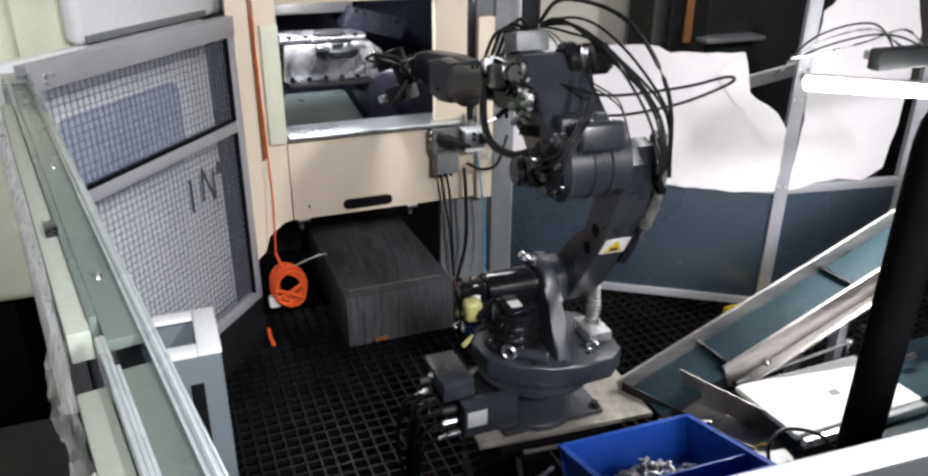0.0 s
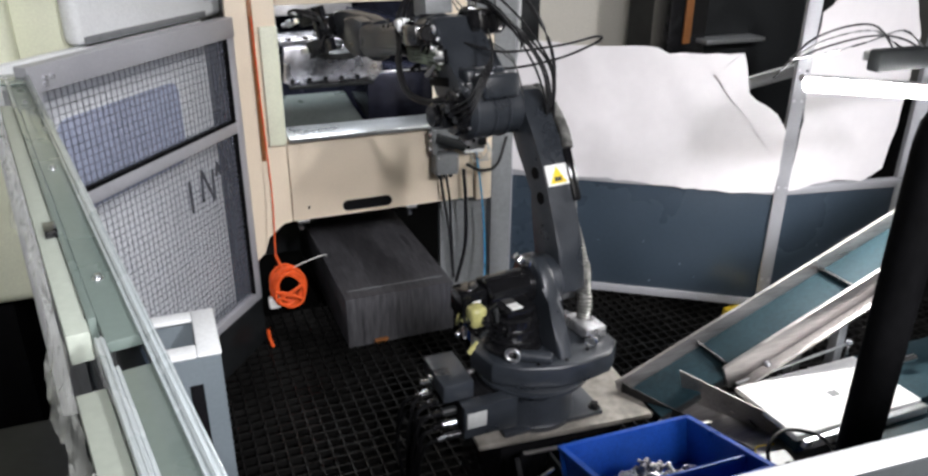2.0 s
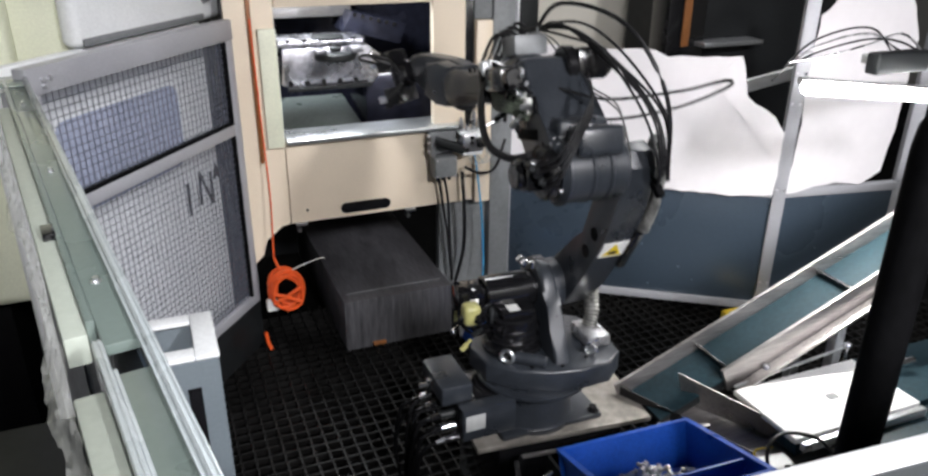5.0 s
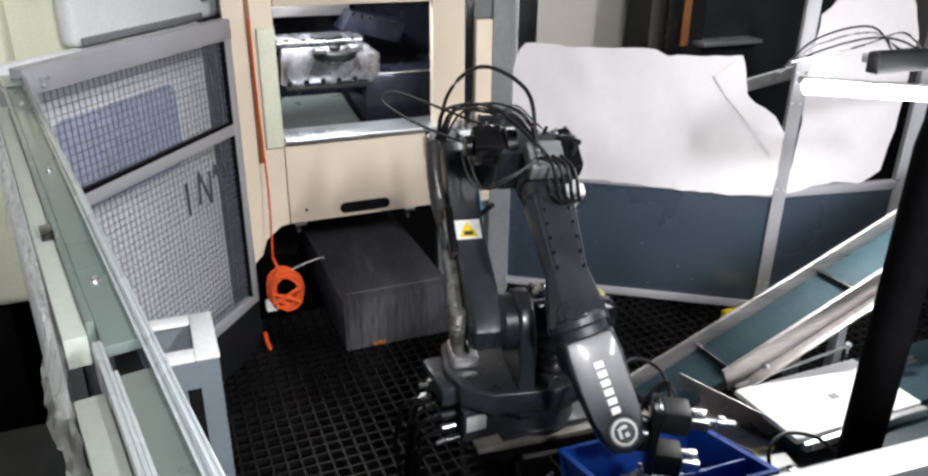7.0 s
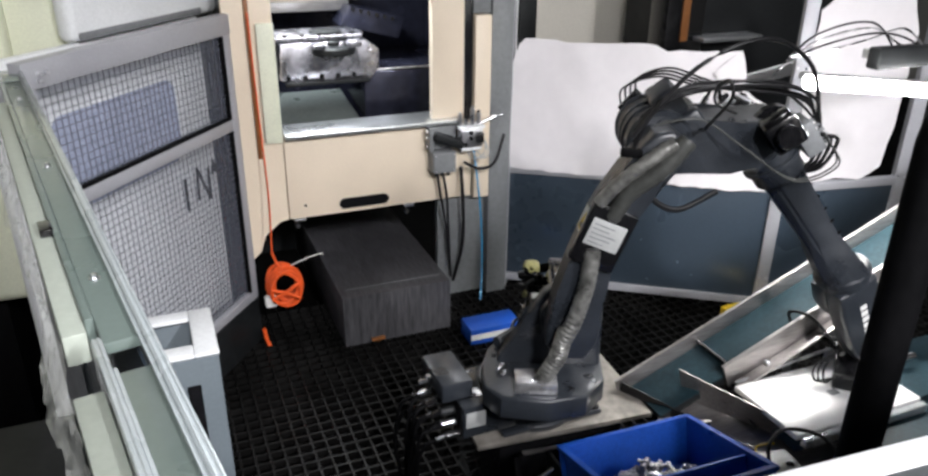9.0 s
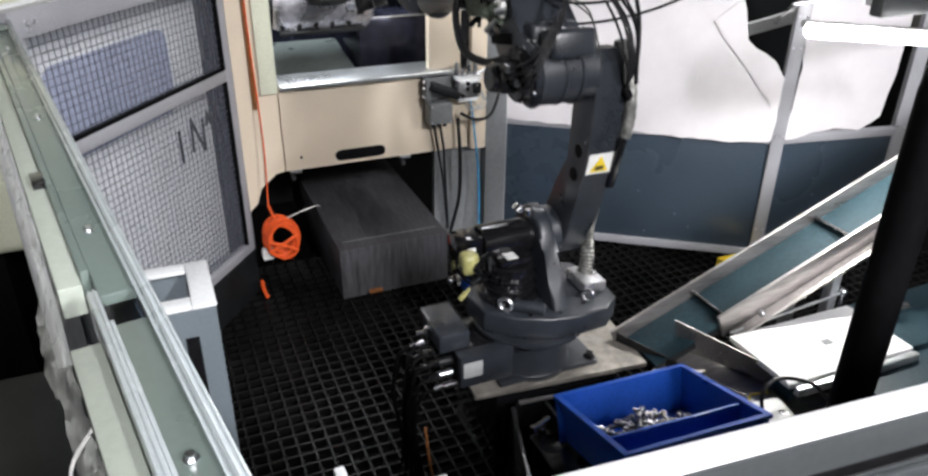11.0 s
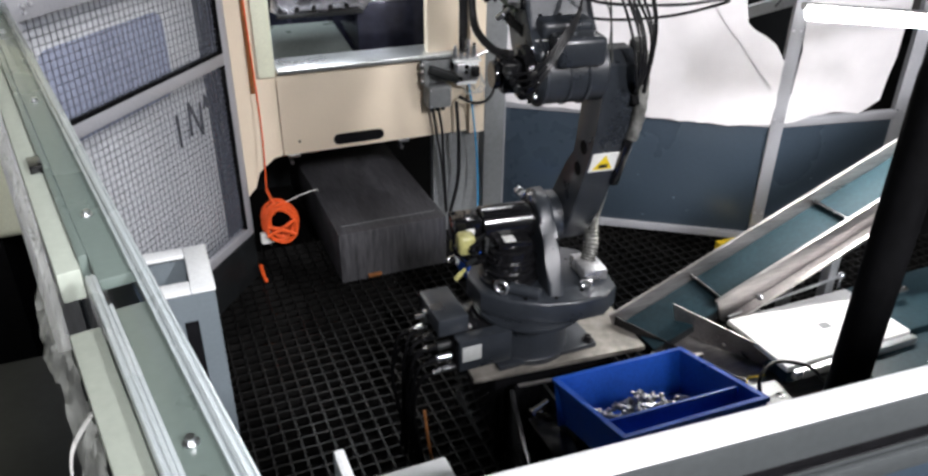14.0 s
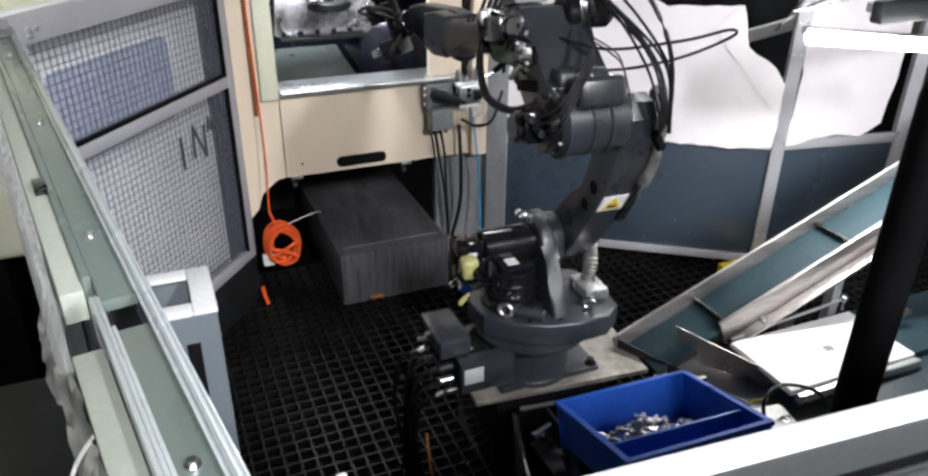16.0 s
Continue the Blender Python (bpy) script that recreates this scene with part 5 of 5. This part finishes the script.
        part("cap_bolt", rod(bmesh.new(), (0.084 * math.cos(a), 0.069, 0.084 * math.sin(a)), (0.084 * math.cos(a), 0.078, 0.084 * math.sin(a)), 0.006, seg=8), M_BRIGHT if k % 3 == 0 else M_BLACK, el)
    for k in range(4):
        part("plug", rod(bmesh.new(), (-0.045, 0.115 + 0.014 * k, -0.03 + 0.02 * k), (-0.085, 0.12 + 0.014 * k, -0.035 + 0.02 * k), 0.012, lip=0.003, seg=10), M_DARKGREY if k % 2 else M_BLACK, el)
        part("motor_cable", tube(bmesh.new(), [(-0.08, 0.12 + 0.014 * k, -0.035 + 0.02 * k), (-0.13, 0.10, 0.0 + 0.02 * k), (-0.12, 0.03, 0.10 + 0.015 * k), (-0.06, -0.04, 0.17 + 0.01 * k), (0.03, -0.08, UP + 0.02)], 0.0033), M_CABLE, el)
        part("braided_cable", tube(bmesh.new(), [(0.10, 0.085, UP - 0.10 + 0.016 * k), (0.18, 0.115, UP - 0.075 + 0.012 * k), (0.26, 0.115, UP - 0.07 + 0.012 * k), (0.33, 0.10, UP - 0.045 + 0.012 * k)], 0.009, 8, 6, 0.08), M_BRAID, el, "braided green-grey cable sleeve")
    rnd = random.Random(31)
    for k in range(14):
        q = Vector((rnd.uniform(0.04, 0.24), rnd.uniform(0.08, 0.14), UP + rnd.uniform(-0.13, 0.06)))
        e = Vector((rnd.uniform(-1, 1), rnd.uniform(-0.4, 1), rnd.uniform(-1, 1))).normalized()
        part("cable_fitting", join(lambda b: rod(b, q, q + e * 0.03, 0.009, lip=0.002, seg=8), lambda b: rod(b, q - e * 0.02, q, 0.006, seg=8)), (M_BLACK, M_BRIGHT, M_BLACK, M_DARKGREY)[k % 4], el)
    part("gear_cover", box(bmesh.new(), -0.110, -0.022, -0.115, 0.03, 0.04, 0.125, 0.016, seg=3), M_ROBOT, el)
    part("gear_cover", box(bmesh.new(), -0.018, 0.095, -0.115, 0.045, 0.07, 0.145, 0.016, seg=3), M_ROBOT, el)
    for y in (-0.09, -0.03, 0.03):
        part("cover_screw", rod(bmesh.new(), (-0.065, y, 0.124), (-0.065, y, 0.129), 0.006, seg=8), M_BRIGHT, el)
        part("cover_screw", rod(bmesh.new(), (0.05, y, 0.144), (0.05, y, 0.149), 0.006, seg=8), M_BLACK, el)
    part("seam_band", box(bmesh.new(), 0.055, 0.20, 0.0765, 0.0785, 0.085, 0.118, 0.001), M_RUBBER, el)
    part("type_label", box(bmesh.new(), -0.02, 0.03, 0.03, 0.066, 0.0955, 0.0975, 0), M_LABEL_W, el)
    part("elbow_motor", join(lambda b: rod(b, (0, 0.07, 0), (0, 0.105, 0), 0.078, lip=0.006, seg=30), lambda b: box(b, -0.045, 0.045, 0.105, 0.165, -0.045, 0.045, 0.01), lambda b: rod(b, (0, 0.165, 0), (0, 0.185, 0), 0.04, lip=0.004)), M_BLACK, el, "glossy black servo motor")
    part("roll_motor", join(lambda b: box(b, 0.12, 0.215, -0.20, -0.10, UP + 0.0, UP + 0.095, 0.012), lambda b: rod(b, (0.168, -0.10, UP + 0.045), (0.168, -0.06, UP + 0.045), 0.06, lip=0.006), lambda b: rod(b, (0.168, -0.2, UP + 0.045), (0.168, -0.225, UP + 0.045), 0.035, lip=0.005)), M_BLACK, el, "glossy black servo motor")
    part("wrist_motor", join(lambda b: box(b, 0.14, 0.27, 0.078, 0.15, UP - 0.02, UP + 0.055, 0.012), lambda b: rod(b, (0.11, 0.115, UP + 0.018), (0.14, 0.115, UP + 0.018), 0.03, lip=0.004)), M_BLACK, el, "glossy black servo motor")
    part("side_bracket", join(lambda b: box(b, -0.03, 0.03, -0.012, 0.012, -0.012, 0.012, 0.004, pose(-0.06, -SIDE - 0.05, -0.075, 0, -51, 0))), M_RUBBER, el)
    tubebm = bmesh.new()
    o = [(0.078, 0.035), (0.06, 0.062), (-0.06, 0.062), (-0.078, 0.035), (-0.078, -0.035), (-0.055, -0.066), (0.055, -0.066), (0.078, -0.035)]
    rings = []
    for x, k in ((0.37, 0.98), (0.41, 0.92), (0.62, 0.78), (0.67, 0.88), (FORE - 0.02, 1.08), (FORE, 1.08)):
        rings.append([tubebm.verts.new((x, -MID + a * k, UP + b * k)) for a, b in o])
    for a, b in zip(rings, rings[1:]):
        for i in range(8):
            tubebm.faces.new((a[i], a[(i + 1) % 8], b[(i + 1) % 8], b[i]))
    tubebm.faces.new(rings[0]), tubebm.faces.new(rings[-1])
    bmesh.ops.bevel(tubebm, geom=[e for e in tubebm.edges if abs((e.verts[0].co - e.verts[1].co).normalized().x) > 0.7], offset=0.008, segments=2, affect="EDGES")
    part("forearm_tube", tubebm, M_ROBOT, el)
    for k in range(5):
        for s in (-1, 1):
            part("cover_bolt", rod(bmesh.new(), (0.43 + 0.05 * k, -MID + s * 0.040, UP + 0.044), (0.43 + 0.05 * k, -MID + s * 0.040, UP + 0.060), 0.0045, seg=6), M_BLACK, el)
    part("valve_bank", join(lambda b: box(b, 0.235, 0.34, -0.055, 0.055, UP + 0.085, UP + 0.145, 0.006), lambda b: [rod(b, (0.245 + 0.021 * i, -0.03, UP + 0.145), (0.245 + 0.021 * i, -0.03, UP + 0.165), 0.007, seg=8) for i in range(5)]), M_GREY, el, "grey pneumatic valve bank")
    part("clip", join(lambda b: box(b, 0.34, 0.40, 0.085, 0.10, UP - 0.06, UP + 0.08, 0.004), lambda b: box(b, 0.35, 0.39, 0.06, 0.12, UP + 0.03, UP + 0.075, 0.006)), M_WHITE, el, "white sensor bracket")
    part("rag_tape", join(lambda b: box(b, 0.11, 0.17, 0.075, 0.105, UP - 0.05, UP + 0.0, 0.014), lambda b: box(b, 0.08, 0.13, 0.075, 0.095, UP - 0.09, UP - 0.04, 0.008)), M_LABEL_W, el, "white tape wrap")
    rnd = random.Random(2)
    for k in range(6):
        w = 0.012 * k
        part("hose", tube(bmesh.new(), [(0.25 + 0.012 * k, -0.03 + 0.5 * w, UP + 0.16), (0.15, -0.05 - w, UP + 0.15 + rnd.uniform(-0.02, 0.02)), (0.02, -0.12 - w, UP + 0.05 + rnd.uniform(-0.03, 0.03)), (-0.09 - rnd.uniform(0, 0.03), -0.18 - w, UP - 0.10), (-0.12, -0.21 - 0.6 * w, 0.0 + 0.006 * k), (-0.06, -SIDE - 0.05, -0.07)], 0.0042), M_CABLE, el)
    part("hose", tube(bmesh.new(), [(0.27, -0.03, UP + 0.16), (0.10, -0.04, UP + 0.22), (-0.08, -0.14, UP + 0.14), (-0.15, -0.22, UP - 0.06), (-0.10, -SIDE - 0.06, -0.05)], 0.0065), M_CABLE, el)
    part("hose_loop", tube(bmesh.new(), [(0.10, -0.02, UP - 0.02), (0.0, -0.12, UP - 0.06), (-0.10, -0.30, UP - 0.05), (-0.14, -0.42, UP - 0.03), (-0.11, -0.45, UP - 0.05), (-0.04, -0.32, UP - 0.10), (0.04, -0.14, UP - 0.12), (0.12, 0.02, UP - 0.08)], 0.0045), M_CABLE, el)
    for k in range(4):
        part("hose", tube(bmesh.new(), [(0.30, 0.04 - 0.025 * k, UP + 0.15), (0.36, 0.07 - 0.025 * k, UP + 0.15 + 0.012 * k), (0.42, 0.085 - 0.02 * k, UP + 0.09), (0.36, 0.125, UP + 0.03 - 0.02 * k), (0.30, 0.115, UP - 0.05)], 0.006), M_CABLE, el)
    for k in range(2):
        part("pale_hose", tube(bmesh.new(), [(0.30 + 0.02 * k, -0.03, UP + 0.16), (0.36, -0.12 - 0.02 * k, UP + 0.13), (0.30, -0.18 - 0.02 * k, UP + 0.0), (0.12, -0.19 - 0.02 * k, UP - 0.07), (0.0, -0.17, UP - 0.12), (-0.06, -0.14 - 0.02 * k, 0.02)], 0.0028), M_HOSE, el, "grey air hose")
    part("cable_arch", tube(bmesh.new(), [(0.32, 0.09, UP + 0.06), (0.30, 0.15, UP - 0.05), (0.22, 0.17, UP - 0.17), (0.10, 0.15, UP - 0.21), (0.02, 0.12, UP - 0.2)], 0.012), M_CABLE, el)
    part("low_loop", tube(bmesh.new(), [(0.06, -0.09, 0.02), (0.10, -0.14, -0.10), (0.20, -0.15, -0.07), (0.24, -0.11, 0.06)], 0.009), M_CABLE, el)
    # wrist section: x forward along it, origin at the flange
    bm = bmesh.new()
    rod(bm, (-0.005, 0, 0), (0.03, 0, 0), 0.08, 0.078, lip=0.006, seg=32)
    o = [(0.02, -0.075), (0.09, -0.082), (0.26, -0.066), (TIP, -0.062), (TIP + 0.045, -0.045), (TIP + 0.062, 0.0), (TIP + 0.045, 0.045), (TIP, 0.062), (0.26, 0.066), (0.09, 0.082), (0.02, 0.075)]
    prism(bm, o, 0.076, pose(0, 0.008, 0) @ Y2Z, 0.014, 3)
    prism(bm, [o[0], o[1], (0.16, -0.06), (0.13, 0.0), (0.16, 0.06), o[9], o[10]], 0.07, pose(0, 0.075, 0) @ Y2Z, 0.012)
    p["wrist"] = wr = part("wrist_section", bm, M_ROBOT, rb)
    part("collar", lathe(bmesh.new(), [(-0.035, 0.075), (-0.025, 0.088), (-0.008, 0.090), (0.0, 0.082)], plane_matrix((0, 0, 0), (0, 1, 0), (0, 0, 1)), 36), M_ROBOT, wr)
    part("hollow", rod(bmesh.new(), (0.20, 0.009, 0.0), (0.20, 0.012, 0.0), 0.04, seg=24), M_BLACK, wr)
    part("wrist_cap", rod(bmesh.new(), (TIP, -0.066, 0), (TIP, -0.074, 0), 0.047, lip=0.004, seg=30), M_ROBOT, wr)
    part("cap_emblem", ring_mesh((TIP, -0.0745, 0), 0.033, 0.0045, (0, 1, 0)), M_LABEL_W, wr, "white ring emblem")
    part("emblem_bar", join(lambda b: box(b, TIP - 0.014, TIP + 0.014, -0.0765, -0.0742, -0.016, -0.008, 0), lambda b: box(b, TIP - 0.018, TIP - 0.009, -0.0766, -0.0743, -0.008, 0.012, 0), lambda b: box(b, TIP + 0.002, TIP + 0.014, -0.0767, -0.0744, 0.0, 0.012, 0)), M_LABEL_W, wr)
    for k in range(7):
        part("lettering_bar", box(bmesh.new(), 0.10 + 0.026 * k, 0.118 + 0.026 * k, -0.0692, -0.0681, -0.013, 0.013, 0), M_LABEL_W, wr, "white lettering drawn as bars")
    # gripper: x forward, origin at the wrist cap
    bm = bmesh.new()
    rod(bm, (0.03, 0, 0), (0.085, 0, 0), 0.05, lip=0.005, seg=28)
    box(bm, 0.085, 0.11, -0.05, 0.05, -0.105, 0.105, 0.006)
    p["gripper"] = gr = part("gripper_body", bm, M_BLACK, rb)
    for s in (-1, 1):
        part("gripper_unit", box(bmesh.new(), 0.111, 0.185, -0.042, 0.042, s * 0.07 - 0.035, s * 0.07 + 0.035, 0.006), M_DARKGREY, gr)
        for q in (-1, 1):
            part("finger", join(lambda b: box(b, 0.186, 0.235, q * 0.024 - 0.010, q * 0.024 + 0.010, s * 0.07 - 0.014, s * 0.07 + 0.014, 0.003), lambda b: box(b, 0.20, 0.235, q * 0.016 - 0.008, q * 0.016 + 0.008, s * 0.07 - 0.012, s * 0.07 + 0.012, 0.002)), M_BRIGHT, gr)
        for k in range(3):
            part("air_line", tube(bmesh.new(), [(0.06, 0.05, s * 0.03), (0.10, 0.08 + 0.015 * k, s * 0.08), (0.14, 0.07 + 0.015 * k, s * 0.11), (0.16, 0.042, s * 0.07)], 0.0045), M_CABLE, gr)
    part("held_part", lathe(bmesh.new(), [(0.23, 0.008), (0.26, 0.008), (0.262, 0.018), (0.28, 0.018), (0.285, 0.01), (0.31, 0.01)], plane_matrix((0, 0, 0.07), (0, 1, 0), (0, 0, 1)), 14), M_BRIGHT, gr, "bright metal workpiece")
    part("hose_bow", tube(bmesh.new(), [(0.05, 0.06, 0.0), (0.0, 0.15, 0.06), (0.04, 0.22, 0.10), (0.12, 0.18, 0.10), (0.15, 0.06, 0.07)], 0.006), M_CABLE, gr)
    return p


def ring_mesh(c, r, t, axis=(1, 0, 0)):
    c, axis = Vector(c), Vector(axis)
    a = axis.orthogonal().normalized()
    b = axis.cross(a).normalized()
    pts = [c + r * (math.cos(k * math.pi / 8) * a + math.sin(k * math.pi / 8) * b) for k in range(17)]
    return tube(bmesh.new(), pts, t, 8, 2)


# Joint rows: seconds, swivel, lower arm lean, forearm pitch, wrist azimuth and pitch, gripper azimuth and pitch, wrist roll.
LOAD = [
    (0.0, 87.6, -31, 13, 106, -2, 132, 22, 0),
    (0.5, 87.6, -31, 13, 106, -2, 132, 22, 0),
    (0.8, 92, 22, 10.5, 108, -6, 133, 20, 0),
    (1.1, 97, 27, 9, 109, -6, 134, 18, 0),
    (4.4, 97, 27, 9, 109, -6, 134, 18, 0),
]
SORT = [
    (5.0, 88, -31, 13, 107, -3, 120, 22, 0),
    (5.6, -10, -48, 12, -10, 8, 20, 12, -40),
    (6.25, -113, -58, 5, -108, 8, -34, 1, -85),
    (6.65, -101.5, -52.5, 35, -77, 54, -30, 3, -65),
    (7.3, -101.5, -52.5, 35, -77, 54, -30, 3, -65),
    (7.7, -113, -58, 5, -108, 8, -34, 1, -85),
    (8.0, -80, -54, 20, -66, 18, -30, 40, -55),
    (8.2, -44, -45, 32, -42, 40, 10, 62, -30),
    (8.5, -14, -24, 45, -38, 51, 20, 72, -8),
    (8.7, -17, -4, 49, -18, 58, 34, 74, 0),
    (9.0, -24.6, 20.5, 52.5, -2, 64, 45, 70, 0),
]
RETURN = [
    (9.7, -24.6, 20.5, 52.5, -2, 64, 45, 70, 0),
    (10.3, 30, -20, 35, 50, 20, 70, 30, 0),
    (10.9, 90, -16, 12, 108, -5, 125, 18, 0),
    (11.3, 90.6, -1.8, 10, 109, -7, 134, 18, 0),
    (12.1, 90.6, -1.8, 10, 109, -7, 134, 18, 0),
    (12.5, 89, -34, 13, 104, -6, 128, 20, 0),
    (13.0, 89, -38.5, 14, 98, -6, 118, 18, 0),
    (13.35, 85, -36, -2, 85, -8, 95, 15, 0),
    (13.6, 83.8, -20.2, -4, 80, -8, 95, 10, 0),
    (14.7, 83.8, -20.2, -4, 80, -8, 95, 10, 0),
    (15.0, 85, -26, 4, 92, -6, 112, 16, 0),
    (15.4, 87.6, -31, 13, 106, -2, 132, 22, 0),
    (16.0, 87.6, -31, 13, 106, -2, 132, 22, 0),
]


def joints_at(t, rows):
    """The joint values at t: smooth between rows, at rest where two rows are equal."""
    i = max(k for k in range(len(rows)) if rows[k][0] <= t + 1e-6)
    if i == len(rows) - 1:
        return rows[i][1:]
    a, b = rows[i], rows[i + 1]
    h = b[0] - a[0]
    s = (t - a[0]) / h
    out = []
    for j in range(1, len(a)):
        def slope(k):
            if k == 0 or k == len(rows) - 1:
                return 0.0
            d0 = (rows[k][j] - rows[k - 1][j]) / (rows[k][0] - rows[k - 1][0])
            d1 = (rows[k + 1][j] - rows[k][j]) / (rows[k + 1][0] - rows[k][0])
            return 0.0 if d0 * d1 <= 0 else 2 * d0 * d1 / (d0 + d1)
        m0, m1 = slope(i) * h, slope(i + 1) * h
        out.append((2 * s ** 3 - 3 * s * s + 1) * a[j] + (s ** 3 - 2 * s * s + s) * m0 + (3 * s * s - 2 * s ** 3) * b[j] + (s ** 3 - s * s) * m1)
    return out


def robot_poses(v):
    """Where each link stands in the robot's space."""
    s, l, u, wa, wp, ga, gp, wroll = v
    sw = pose(0, 0, 0, 0, 0, s)
    la = sw @ pose(A1, 0, A2, 0, l, 0)
    el = la @ pose(0, 0, A3, 0, u - l, 0)
    f = (el @ Vector((FORE, -MID, UP)))
    wr = Matrix.Translation(f) @ pose(0, 0, 0, 0, 0, wa) @ pose(0, 0, 0, 0, wp, 0) @ pose(0, 0, 0, wroll, 0, 0)
    g = wr @ Vector((TIP, 0, 0))
    gr = Matrix.Translation(g) @ pose(0, 0, 0, 0, 0, ga) @ pose(0, 0, 0, 0, gp, 0)
    return {"swivel": sw, "lower_arm": la, "elbow": el, "wrist": wr, "gripper": gr}


def motions():
    rows = LOAD + SORT + RETURN
    times = [0.0]
    t = 0.0
    while t < 15.95:
        t = round(t + 0.1, 3)
        times.append(t)
    keyed = {k: [] for k in ("swivel", "lower_arm", "elbow", "wrist", "gripper")}
    for t in times:
        for k, m in robot_poses(joints_at(t, rows)).items():
            keyed[k].append((t, m))
    for k, r in keyed.items():
        walk(LINKS[k], r)


hall()
machine()
chip_box()
door_side_fittings()
fence_left()
rail_left()
front_beam()
left_machine()
fence_right()
background()
pedestal()
bins()
conveyor()
bench()
LINKS = robot()
grating()
motions()
